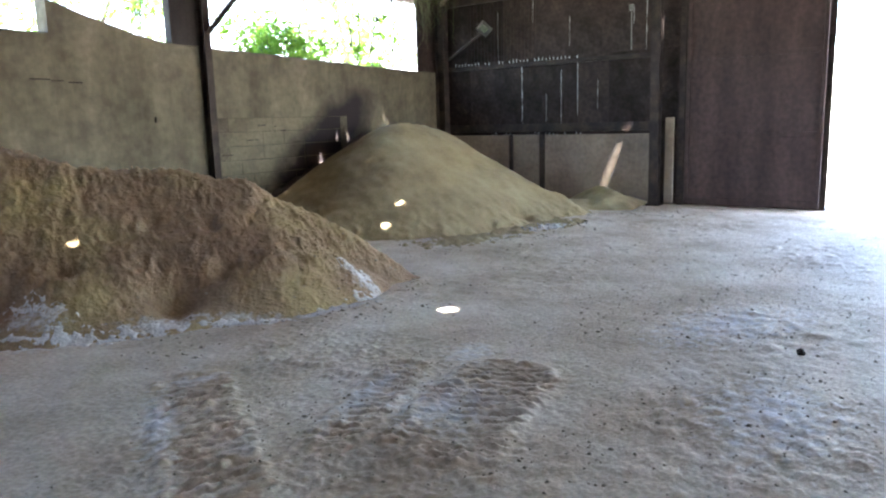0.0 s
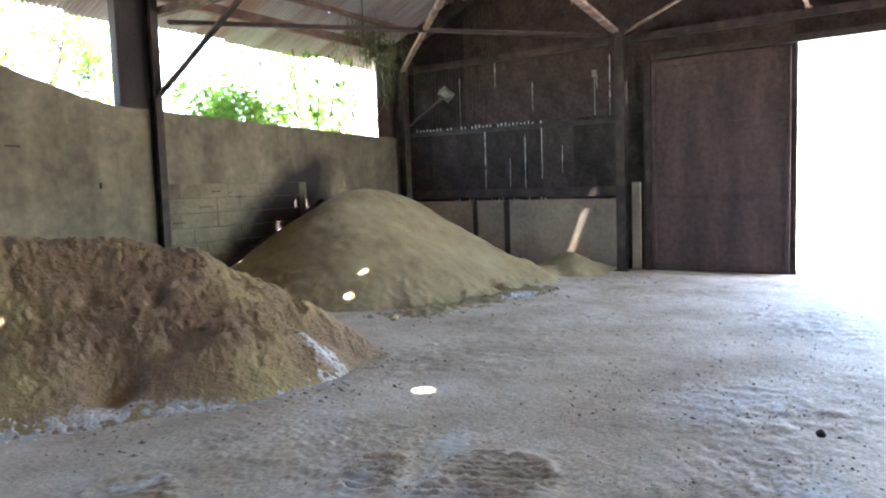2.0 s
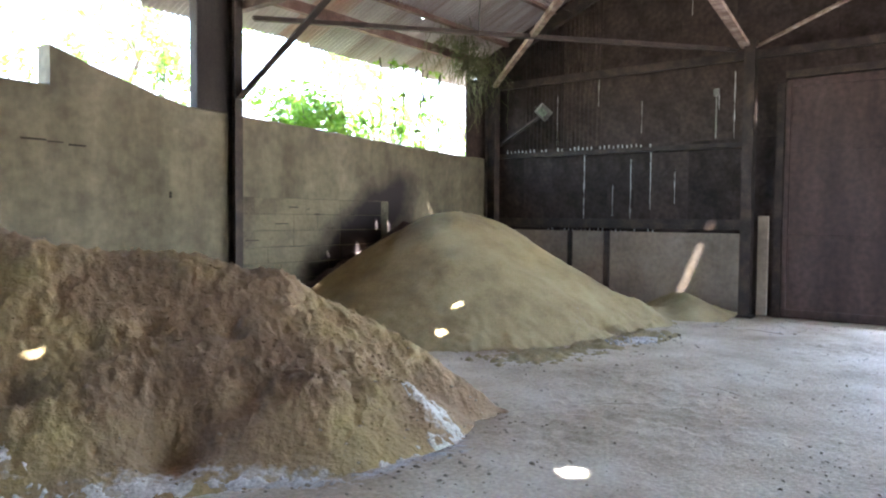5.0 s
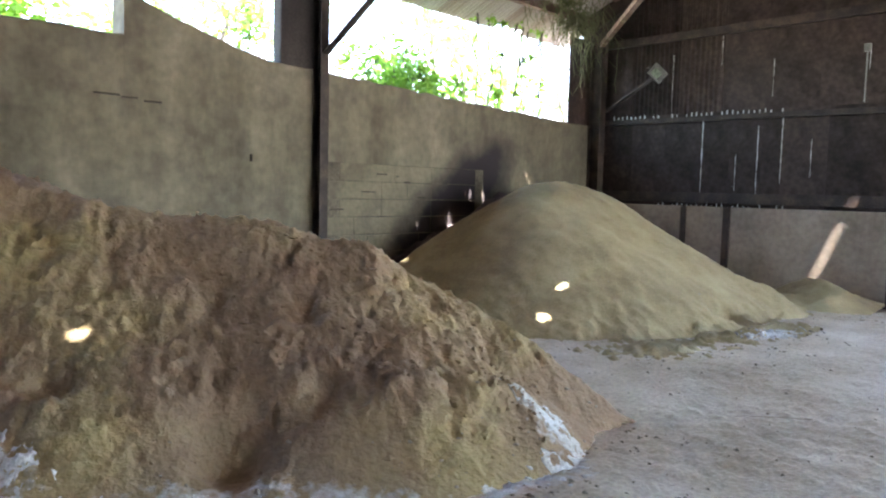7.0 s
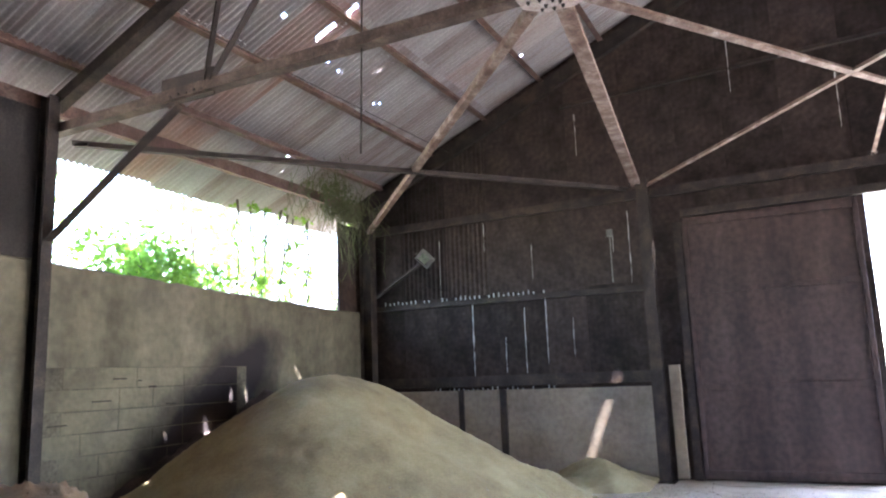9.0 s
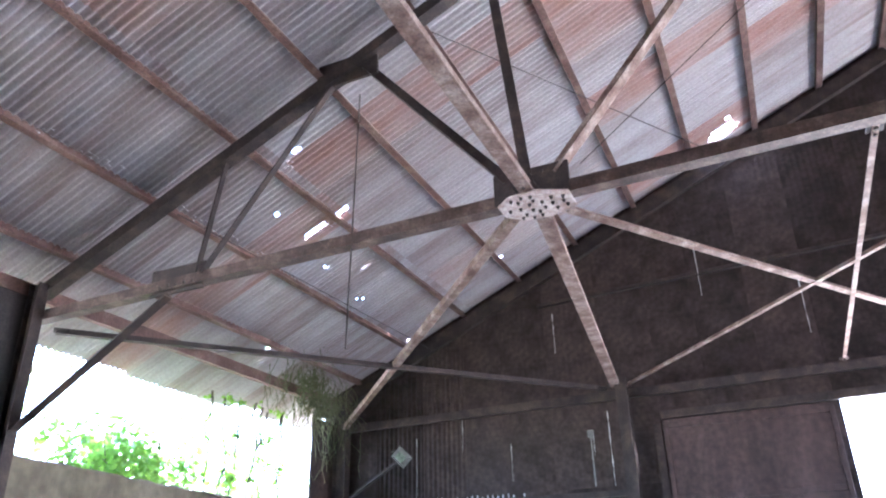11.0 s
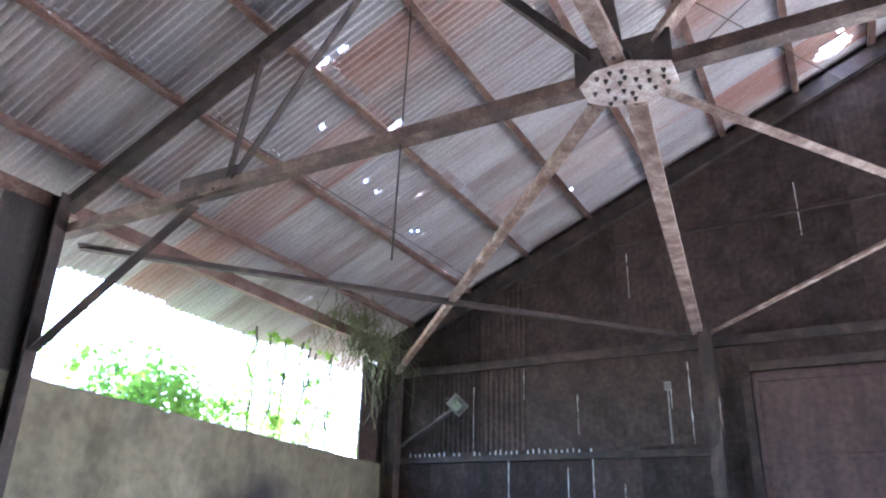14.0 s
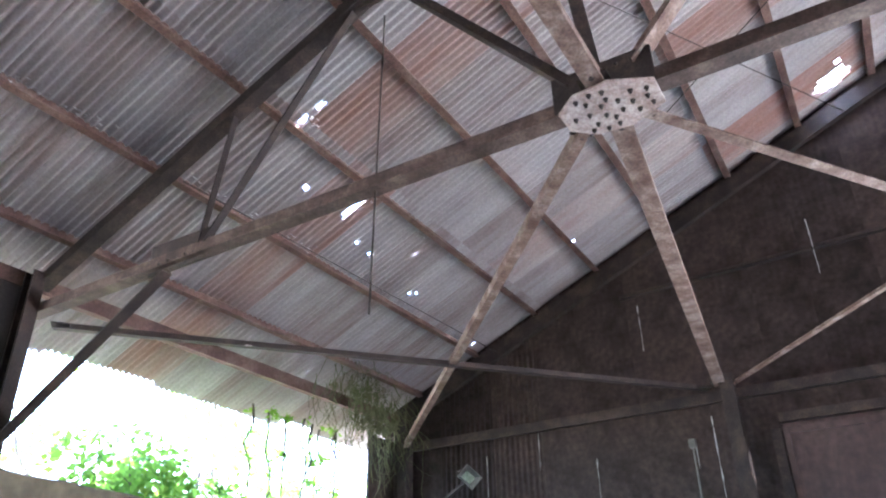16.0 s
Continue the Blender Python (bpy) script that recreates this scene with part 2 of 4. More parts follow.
def heightfield(name, x0, x1, y0, y1, step, fn, material, parent=None, drop=True, label="", single=False):
    """A surface of heights fn(x, y) over a grid; cells wholly under the floor are left out, and with single all but the main piece."""
    nx, ny = int((x1 - x0) / step) + 1, int((y1 - y0) / step) + 1
    hs = [[fn(x0 + i * step, y0 + j * step) for j in range(ny)] for i in range(nx)]
    idx, verts, faces = {}, [], []

    def vid(i, j):
        if (i, j) not in idx:
            idx[i, j] = len(verts)
            verts.append((x0 + i * step, y0 + j * step, hs[i][j]))
        return idx[i, j]
    for i in range(nx - 1):
        for j in range(ny - 1):
            if not drop or max(hs[i][j], hs[i + 1][j], hs[i][j + 1], hs[i + 1][j + 1]) > -0.01:
                faces.append((vid(i, j), vid(i + 1, j), vid(i + 1, j + 1), vid(i, j + 1)))
    if drop and single:
        top = max(range(len(verts)), key=lambda i: verts[i][2])
        near = {}
        for f in faces:
            for v in f:
                near.setdefault(v, []).append(f)
        seen, todo = {top}, [top]
        while todo:
            for f in near[todo.pop()]:
                for v in f:
                    if v not in seen:
                        seen.add(v)
                        todo.append(v)
        order = {v: i for i, v in enumerate(sorted(seen))}
        faces = [tuple(order[v] for v in f) for f in faces if f[0] in seen]
        verts = [verts[v] for v in sorted(seen)]
    return obj(name, verts, faces, material, parent, label, True)


def seg_dist(x, y, a, b):
    ax, ay = a
    bx, by = b
    dx, dy = bx - ax, by - ay
    s = max(0.0, min(1.0, ((x - ax) * dx + (y - ay) * dy) / (dx * dx + dy * dy + 1e-9)))
    return math.hypot(x - ax - s * dx, y - ay - s * dy), s


# ---- ground, floor ----
RUTS = [((1.30, 3.10), (2.08, 4.38), 0.20), ((2.0, 3.15), (2.95, 3.48), 0.13), ((2.3, 2.72), (3.15, 2.9), 0.28)]


def tread(x, y):
    """Relief of the tyre tracks: bars cut by ragged clefts in a flaking crust."""
    h = 0.0
    for a, b, w in RUTS:
        d, s = seg_dist(x, y, a, b)
        if d < w + 0.12:
            ln = math.hypot(b[0] - a[0], b[1] - a[1])
            ux, uy = (b[0] - a[0]) / ln, (b[1] - a[1]) / ln
            u, v = (x - a[0]) * ux + (y - a[1]) * uy, (y - a[1]) * ux - (x - a[0]) * uy
            wave = math.sin((u + 0.25 * v) * 2 * math.pi / 0.088 + 3.0 * fbm(x * 2.6, y * 2.6)) + 0.9 * fbm(u * 10, v * 4, 3)
            cleft = max(0.0, wave - 0.25) ** 2
            flake = abs(fbm(u * 19, v * 7, 8, 3)) - 0.2
            k = max(0.0, min(1.0, (w + 0.05 - d) / 0.10)) * max(0.0, min(1.2, 0.8 + 1.3 * fbm(x * 2.3 + 9, y * 2.3, 6)))
            rim = math.exp(-((d - w) / 0.05) ** 2)
            h += k * (0.010 - 0.036 * min(1.0, cleft) + 0.030 * flake) + 0.014 * rim * (0.7 + 0.9 * fbm(x * 9, y * 9, 3))
    return h


def floor_h(x, y):
    rough = max(0.0, min(1.0, 1.6 * fbm(x * 0.8 + 3, y * 0.8, 5.1) + 0.25))
    crust = abs(fbm(x * 5, y * 7, 2.0, 3)) - 0.2 + 0.5 * abs(fbm(x * 13, y * 17, 4.0, 2))
    return 0.022 * rough * crust + 0.012 * fbm(x * 0.6, y * 0.6) + 0.004 * fbm(x * 16, y * 16, 9, 2) + tread(x, y)


ground = tagged(obj("ground", [(-900, -900, -0.09), (900, -900, -0.09), (900, 900, -0.09), (-900, 900, -0.09)], [(0, 1, 2, 3)], GROUND), "pale sunlit yard ground outside the barn", "ground", kind="structure")
slab = part("floor_slab", box_bm(WX - 0.2, SY - 0.2, -0.085, EX + 0.6, NY + 0.2, -0.06), FLOOR)
tagged(slab, "grey concrete slab under the caked dirt floor", "floor", kind="structure")
TRACKS = (1.0, 3.6, 2.3, 4.75)


def floor_under(x, y):
    x0, x1, y0, y1 = TRACKS
    inside = x0 + 0.06 < x < x1 - 0.06 and y0 + 0.06 < y < y1 - 0.06
    return floor_h(x, y) - (0.045 if inside else 0.0)


fl = heightfield("floor", -1.2, 12.25, 0.2, 9.5, 0.028, floor_under, FLOOR, drop=False)
tracks = heightfield("floor_tracks", TRACKS[0], TRACKS[1], TRACKS[2], TRACKS[3], 0.011, lambda x, y: floor_h(x, y) + 0.002, FLOOR, drop=False)
tagged(tracks, "caked crust with tyre tread marks and white dust", "floor", kind="structure")
tagged(fl, "dusty grey-beige caked floor with tyre tracks", "floor", kind="structure")
for nm, (ax, ay, bx, by) in (("floor_west", (WX - 0.1, SY, -1.1, NY)), ("floor_south", (-1.12, SY + 0.1, 12.5, 0.36))):
    f2 = heightfield(nm, ax, bx, ay, by, 0.25, lambda x, y: 0.012 * fbm(x * 0.6, y * 0.6) - 0.006, FLOOR, drop=False)
    tagged(f2, "dusty grey-beige caked floor", "floor", kind="structure")

# ---- north wall: cast concrete above old blockwork ----
OUT = 0.24
north = thing("wall_north", "stained concrete wall with a rough top edge", "wall", kind="structure")
xs = sorted([WX + i * 0.12 for i in range(int((EX - WX) / 0.12) + 1)] + [EX + 0.3, 4.049, 4.052])
vs, fs = [], []
for x in xs:
    zt = wall_top(x) + 0.018 * fbm(x * 3, 1) + 0.012 * fbm(x * 11, 4)
    for y, z in ((NY, -0.05), (NY, zt - 0.02), (NY + 0.02, zt), (NY + OUT, zt), (NY + OUT, -0.1)):
        vs.append((x, y + (0.008 * fbm(x, z) if y == NY else 0), z))
for i in range(len(xs) - 1):
    for k in range(4):
        fs.append((i * 5 + k, i * 5 + k + 1, i * 5 + 6 + k, i * 5 + 5 + k))
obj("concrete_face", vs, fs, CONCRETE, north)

# ---- east wall ----
east = thing("wall_east", "dark corrugated gable wall over a low buff wall", "wall", kind="structure")
part("low_wall", box_bm(EX, 5.18, -0.05, EX + 0.16, NY, 1.165, 0.008), PANEL, east, "buff rendered low wall")
part("low_wall", box_bm(EX, SY, -0.05, EX + 0.16, -2.4, 1.30, 0.008), PANEL, east)


def corrugated(name, width, length, holes, material, parent, m, pitch=0.076, amp=0.017, nv=1, wob=0.0, seed=0):
    """A corrugated sheet, width along x and length along y, with ragged round holes (u, v, radius_u, radius_v) through it."""
    if holes:
        nu, nv = max(8, int(width / 0.0127)), max(6, int(length / 0.025))
    else:
        nu = int(width / pitch * 8)
    us = [width * i / nu for i in range(nu + 1)]
    wv = [length * j / nv for j in range(nv + 1)]
    verts = []
    for v in wv:
        for u in us:
            verts.append((u, v, amp * math.sin(u / pitch * 2 * math.pi) + wob * fbm(u * 2 + seed, v * 2, seed)))
    faces = []
    for j in range(nv):
        for i in range(nu):
            cu, cv = (us[i] + us[i + 1]) / 2, (wv[j] + wv[j + 1]) / 2
            if any(((cu - a) / ra) ** 2 + ((cv - b) / rb) ** 2 < 1 + 0.5 * noise.noise(Vector((cu * 30, cv * 30, seed))) for a, b, ra, rb in holes):
                continue
            k = j * (nu + 1) + i
            faces.append((k, k + 1, k + nu + 2, k + nu + 1))
    o = obj(name, verts, faces, material, parent, "", True)
    o.matrix_local = m
    return o


# wall sheets stand on end: u runs to -y (south), v up
def wall_sheet(y_left, width, z0, z1, x, material, holes=(), top_cut=None):
    m = Matrix.Translation((x, y_left, z0)) @ Matrix(((0, 0, -1, 0), (-1, 0, 0, 0), (0, 1, 0, 0), (0, 0, 0, 1)))
    o = corrugated("wall_sheet", width, z1 - z0, list(holes), material, east, m, amp=0.012 if 8.1 < y_left < 9.0 and z0 > 2 else 0.0012)
    if top_cut:
        for v in o.data.vertices:
            if v.co.y > (z1 - z0) - 1e-4:
                v.co.y = top_cut(y_left - v.co.x) - z0
    return o


def jamb(y):
    return y > 2.7 or y < -2.45


edges = [NY + 0.30, 8.90, 8.30, 7.70, 7.30, 6.90, 6.58, 6.05, 5.36, 4.60, 3.90, 3.25, 2.62]
for k, (ya, yb) in enumerate(zip(edges, edges[1:])):
    wall_sheet(ya, ya - yb + 0.05, 1.15 if ya > 5.4 else -0.04, 2.53, EX + 0.06 + 0.006 * (k % 2), DARKSHEET, [(ya - 6.93, 0.04, 0.014, 0.012), (ya - 6.86, 0.04, 0.016, 0.010)] if yb < 6.9 < ya else ())
y = -2.42
while y > SY:
    wall_sheet(y, 0.76, 1.26, 2.53, EX + 0.06 + 0.006 * (round(y * 10) % 2), DARKSHEET)
    y -= 0.71
edges = [NY + 0.35, 8.92, 8.12, 7.48, 6.85, 6.2, 5.36, 4.7, 4.05, 3.4, 2.62]
while edges[-1] > SY:
    edges.append(edges[-1] - 0.68)
for k, (ya, yb) in enumerate(zip(edges, edges[1:])):
    wall_sheet(ya, ya - yb + 0.05, 2.49 if jamb(ya - 0.1) else 3.44, 3.9, EX + 0.088 + 0.006 * (k % 2), DARKSHEET, top_cut=lambda yy: roof_z(max(min(yy, NY + 0.3), SY - 0.3)) + 0.085)
for z, d in ((1.29, 0.15), (2.44, 0.08)):
    part("girt", beam_bm((EX + 0.02, NY, z), (EX + 0.02, 5.1, z), "L", 0.06, d), STEEL, east)
part("girt", beam_bm((EX + 0.045, NY, 3.66), (EX + 0.045, SY, 3.80), "C", 0.06, 0.12), STEEL, east)
# Thin ragged pale strips on the sheets, wider towards the top.
for ly, za, zb, lw in ((7.70, 1.36, 2.44, 0.030), (6.90, 1.36, 2.30, 0.020), (6.58, 1.5, 2.40, 0.024), (7.48, 3.15, 3.60, 0.018), (5.36, 1.7, 3.5, 0.018), (6.2, 1.6, 2.1, 0.016), (8.22, 2.5, 3.4, 0.014), (5.58, 2.95, 3.25, 0.014), (6.0, 4.4, 5.0, 0.016), (3.9, 4.9, 5.6, 0.018), (2.7, 4.2, 4.9, 0.02), (7.2, 1.4, 1.9, 0.014), (6.75, 2.7, 3.2, 0.012)):
    k = max(4, int((zb - za) / 0.06))
    lr = random.Random(int(ly * 100))
    lv, lf = [], []
    for i in range(k + 1):
        ww = lw * (0.25 + 0.75 * lr.random()) * (0.35 + 0.65 * i / k)
        zz = za + (zb - za) * i / k
        for dx, sgn in ((0.0, -1), (-0.003, 0), (0.0, 1)):
            lv.append((EX + (0.045 if zb < 2.5 else 0.072) + dx, ly + sgn * ww / 2 + lr.gauss(0, 0.002), zz))
        if i:
            o0 = 3 * i - 3
            lf += [(o0, o0 + 1, o0 + 4, o0 + 3), (o0 + 1, o0 + 2, o0 + 5, o0 + 4)]
    obj("pale_run", lv, lf, POWDER, east, "pale narrow run down the sheet")
# Pale ticks along the girts stand in for daylight leaking through corrugation gaps.
tk = random.Random(8)
for i in range(37):
    yy = 9.18 - 0.076 * i
    if tk.random() < 0.85:
        zt = tk.uniform(2.515, 2.545)
        part("leak_tick", box_bm(EX + 0.048, yy - tk.uniform(0.006, 0.012), 2.483, EX + 0.056, yy + tk.uniform(0.006, 0.012), zt, 0.002), POWDER, east)
    if 9 < i and tk.random() < 0.7:
        part("leak_tick", box_bm(EX + 0.030, yy - 0.007, 1.168, EX + 0.038, yy + 0.007, tk.uniform(1.18, 1.212), 0.002), POWDER, east)
part("girt_post", box_bm(EX - 0.03, 7.87, 0.0, EX, 7.95, 1.165, 0.004), STEEL, east)
part("girt_post", box_bm(EX - 0.03, 7.21, 0.0, EX, 7.31, 1.165, 0.004), STEEL, east)
part("door_lintel", beam_bm((EX + 0.03, 4.66, 3.36), (EX + 0.03, -2.5, 3.43), "C", 0.10, 0.10), STEEL, east)
part("gable_rafter", beam_bm((EX + 0.05, NY, roof_z(NY) - 0.16), (EX + 0.05, RIDGE, roof_z(RIDGE) - 0.16), "C", 0.10, 0.20), STEEL, east)
part("gable_rafter", beam_bm((EX - 0.02, SY, roof_z(SY) - 0.16), (EX - 0.02, RIDGE, roof_z(RIDGE) - 0.16), "C", 0.10, 0.20), STEEL, east)
part("gable_girt", beam_bm((EX + 0.05, 6.2, 5.15), (EX + 0.05, RIDGE, 5.35), "L", 0.07, 0.07), STEEL, east)


def column(name, x, y, z1, w, d, turn, label):
    c = thing(name, label, "column", "steel columns")
    part("shaft", beam_bm((x, y, 0.0), (x, y, z1), "I", w, d, up=turn), STEEL, c)
    part("base_plate", box_bm(x - w * 0.8, y - w * 0.8, 0.0, x + w * 0.8, y + w * 0.8, 0.025, 0.004), STEEL, c)
    return c


column("steel_column", EX - 0.20, 5.08, 3.86, 0.15, 0.13, (1, 0, 0), "dark rusty steel column against the gable wall")
column("steel_column", 6.12, NY - 0.075, 4.1, 0.11, 0.13, (0, 1, 0), "dark steel column in front of the concrete wall")
column("steel_column", EX - 0.12, NY - 0.12, 4.0, 0.16, 0.2, (0, 1, 0), "dark steel corner column under ivy")
post = thing("door_post", "dark steel door post beside the sliding leaf", "post")
part("shaft", beam_bm((EX + 0.02, 4.72, 0.0), (EX + 0.02, 4.72, 3.25), "C", 0.10, 0.06, up=(1, 0, 0)), STEEL, post)
board = thing("pale_board", "pale timber board beside the steel column", "board")
part("plank", box_bm(EX - 0.045, 4.83, 0.02, EX - 0.005, 4.97, 1.42, 0.004), PANEL, board)

leaf = thing("door_1", "red-brown sheet steel sliding door leaf, pushed open", "door", kind="structure")
leaf_m = part("door_skin", box_bm(EX + 0.005, 2.66, 0.025, EX + 0.03, 4.64, 3.30, 0.003), DOORMAT, leaf)
for z in (0.10, 1.13, 2.33, 3.22):
    part("rail", box_bm(EX - 0.022, 2.66, z - 0.035, EX + 0.004, 4.64, z + 0.035, 0.003), DOORMAT, leaf)
for yy in (2.68, 4.62):
    part("stile", box_bm(EX - 0.024, yy - 0.03, 0.06, EX + 0.004, yy + 0.03, 3.26, 0.003), DOORMAT, leaf)

# ---- closing walls, unseen, set to steer the light ----
# the unseen yard side is left open along the eastern bays to let light in
south = part("wall_south", box_bm(WX, SY - 0.2, 3.3, EX + 0.2, SY, roof_z(SY) + 0.02), DARKSHEET)
tagged(south, "plain unseen header above the yard opening added for light", "wall", kind="structure")
south2 = part("wall_south_west", box_bm(WX, SY - 0.2, -0.1, 5.0, SY, 3.3), DARKSHEET)
tagged(south2, "plain unseen closing wall of the western bays", "wall", kind="structure")
for cx in (5.1, 8.4, EX - 0.1):
    column("steel_column", cx, SY - 0.1, 3.3, 0.15, 0.2, (0, 1, 0), "unseen steel column added on the open yard side")
vs = [(WX, SY, -0.1), (WX, NY, -0.1), (WX, NY, roof_z(NY)), (WX, RIDGE, roof_z(RIDGE)), (WX, SY, roof_z(SY))]
vs += [(x - 0.2, yy, z) for x, yy, z in vs]
west = obj("wall_west", vs, [(0, 1, 2, 3, 4), (9, 8, 7, 6, 5)] + [(i, (i + 1) % 5, (i + 1) % 5 + 5, i + 5) for i in range(5)], DARKSHEET)
tagged(west, "plain unseen gable wall closing the barn", "wall", kind="structure")

# ---- roof ----
HOLES = [(8.05, 7.68, 0.045, 0.15), (8.06, 7.34, 0.045, 0.08), (6.93, 4.50, 0.07, 0.055), (6.50, 4.25, 0.05, 0.05), (11.39, 3.21, 0.15, 0.22), (6.87, 7.33, 0.025, 0.06), (6.89, 7.15, 0.02, 0.05),
         (9.2, 7.44, 0.022, 0.022), (9.18, 7.70, 0.02, 0.04), (8.74, 7.97, 0.03, 0.02), (9.8, 8.06, 0.013, 0.016), (9.72, 8.12, 0.016, 0.016), (10.45, 7.42, 0.02, 0.06), (10.95, 8.28, 0.013, 0.016),
         (11.1, 8.22, 0.013, 0.016), (11.5, 8.24, 0.013, 0.016), (10.9, 6.45, 0.03, 0.03), (9.5, 9.35, 0.04, 0.03), (9.7, 9.60, 0.02, 0.02), (10.8, 4.15, 0.02, 0.02), (7.46, 7.78, 0.022, 0.03),
         (2.28, 3.99, 0.032, 0.028), (11.13, 3.12, 0.03, 0.05), (8.46, 7.95, 0.026, 0.022)]
SOUTH_HOLES = [(3.87, 0.775, 0.06, 0.05)]
roof = thing("roof", "corrugated iron roof with rust and small holes", "roof", kind="structure")
rnd = random.Random(11)
COS = 1 / math.hypot(1, SLOPE)
ROWS_Y = [(NY + 0.98, 7.30), (7.42, 4.62), (4.74, 2.80), (2.92, 0.93)]
sw = 0.66
for side in (1, -1):
    for r, (y_low, yb) in enumerate(ROWS_Y):
        for i in range(int((EX + 0.35 - WX + 0.3) / sw) + 1):
            xa = WX - 0.3 + i * sw
            ya = y_low + (rnd.uniform(-0.06, 0.05) if r == 0 else 0.0)
            hs = [(hx - xa, (ya - 2 * RIDGE + hy) / COS, ru, rv) for hx, hy, ru, rv in SOUTH_HOLES if xa - ru < hx < xa + sw + 0.05 + ru and yb - 0.05 < 2 * RIDGE - hy < ya + 0.05]
            if side == 1:
                hs = [(hx - xa, (ya - hy) / COS, ru, rv) for hx, hy, ru, rv in HOLES if xa - ru < hx < xa + sw + 0.05 + ru and yb - 0.05 < hy < ya + 0.05]
            ln = (ya - yb) / COS
            ang = math.atan(SLOPE)
            lift = 0.07 + 0.010 * (r % 2) + 0.004 * (i % 2)
            z0 = roof_z(ya, 4.24) + lift
            if side == 1:
                m = Matrix.Translation((xa, ya, z0)) @ Matrix(((1, 0, 0, 0), (0, -math.cos(ang), math.sin(ang), 0), (0, math.sin(ang), math.cos(ang), 0), (0, 0, 0, 1)))
            else:
                m = Matrix.Translation((xa, 2 * RIDGE - ya, z0)) @ Matrix(((1, 0, 0, 0), (0, math.cos(ang), -math.sin(ang), 0), (0, math.sin(ang), math.cos(ang), 0), (0, 0, 0, 1)))
            rusty = rnd.random() < (0.08 if r < 1 else 0.2)
            corrugated("roof_sheet", sw + 0.05, ln + (rnd.uniform(-0.005, 0.03) if r else 0.0), hs, RUSTZINC if rusty else ZINC, roof, m, amp=0.022, seed=i * 7 + r)
part("ridge_cap", beam_bm((WX - 0.3, RIDGE, roof_z(RIDGE) + 0.10), (EX + 0.35, RIDGE, roof_z(RIDGE) + 0.10), "box", 0.20, 0.01), ZINC, roof)
# Translucent pieces added around a small gap, to narrow the sunbeam through the hole.
DIFFUSER = mat("diffuser_sheet", [(0.6, 0.6, 0.58), (0.75, 0.75, 0.73)], 4, 30, 0.5, bump=0)
ft = DIFFUSER.node_tree.nodes.new("ShaderNodeBsdfTranslucent")
ft.inputs[0].default_value = (0.75, 0.76, 0.78, 1)
DIFFUSER.node_tree.links.new(ft.outputs[0], DIFFUSER.node_tree.nodes["Material Output"].inputs[0])
for xa, xb, ya, yb in ((11.18, 11.70, 2.90, 3.17), (11.18, 11.70, 3.31, 3.56), (11.18, 11.28, 3.17, 3.31), (11.44, 11.70, 3.17, 3.31)):
    pv = [(xa, ya, roof_z(ya) + 0.115), (xb, ya, roof_z(ya) + 0.115), (xb, yb, roof_z(yb) + 0.115), (xa, yb, roof_z(yb) + 0.115)]
    obj("light_patch", pv + [(a, b, c + 0.004) for a, b, c in pv], [(3, 2, 1, 0), (4, 5, 6, 7), (0, 1, 5, 4), (1, 2, 6, 5), (2, 3, 7, 6), (3, 0, 4, 7)], DIFFUSER, roof, "pale translucent patch added to narrow the beam from a large hole")
for side in (1, -1):
    for k in range(10):
        yy = 9.185 - 0.915 * k if k < 9 else 0.99
        yp = yy if side == 1 else 2 * RIDGE - yy
        part("purlin", beam_bm((WX, yp, roof_z(yy) + 0.0), (EX + 0.3, yp, roof_z(yy) + 0.0), "L", 0.08, 0.11), PURLIN, roof)
part("eaves_beam", beam_bm((WX, NY + 0.10, 4.10), (EX, NY + 0.10, 4.06), "C", 0.08, 0.14), PURLIN, roof)
part("eaves_beam", beam_bm((WX, SY, 4.0), (EX, SY, 4.0), "C", 0.08, 0.16), PURLIN, roof)


# ---- truss ----
def rz(y):
    return roof_z(y) - 0.17


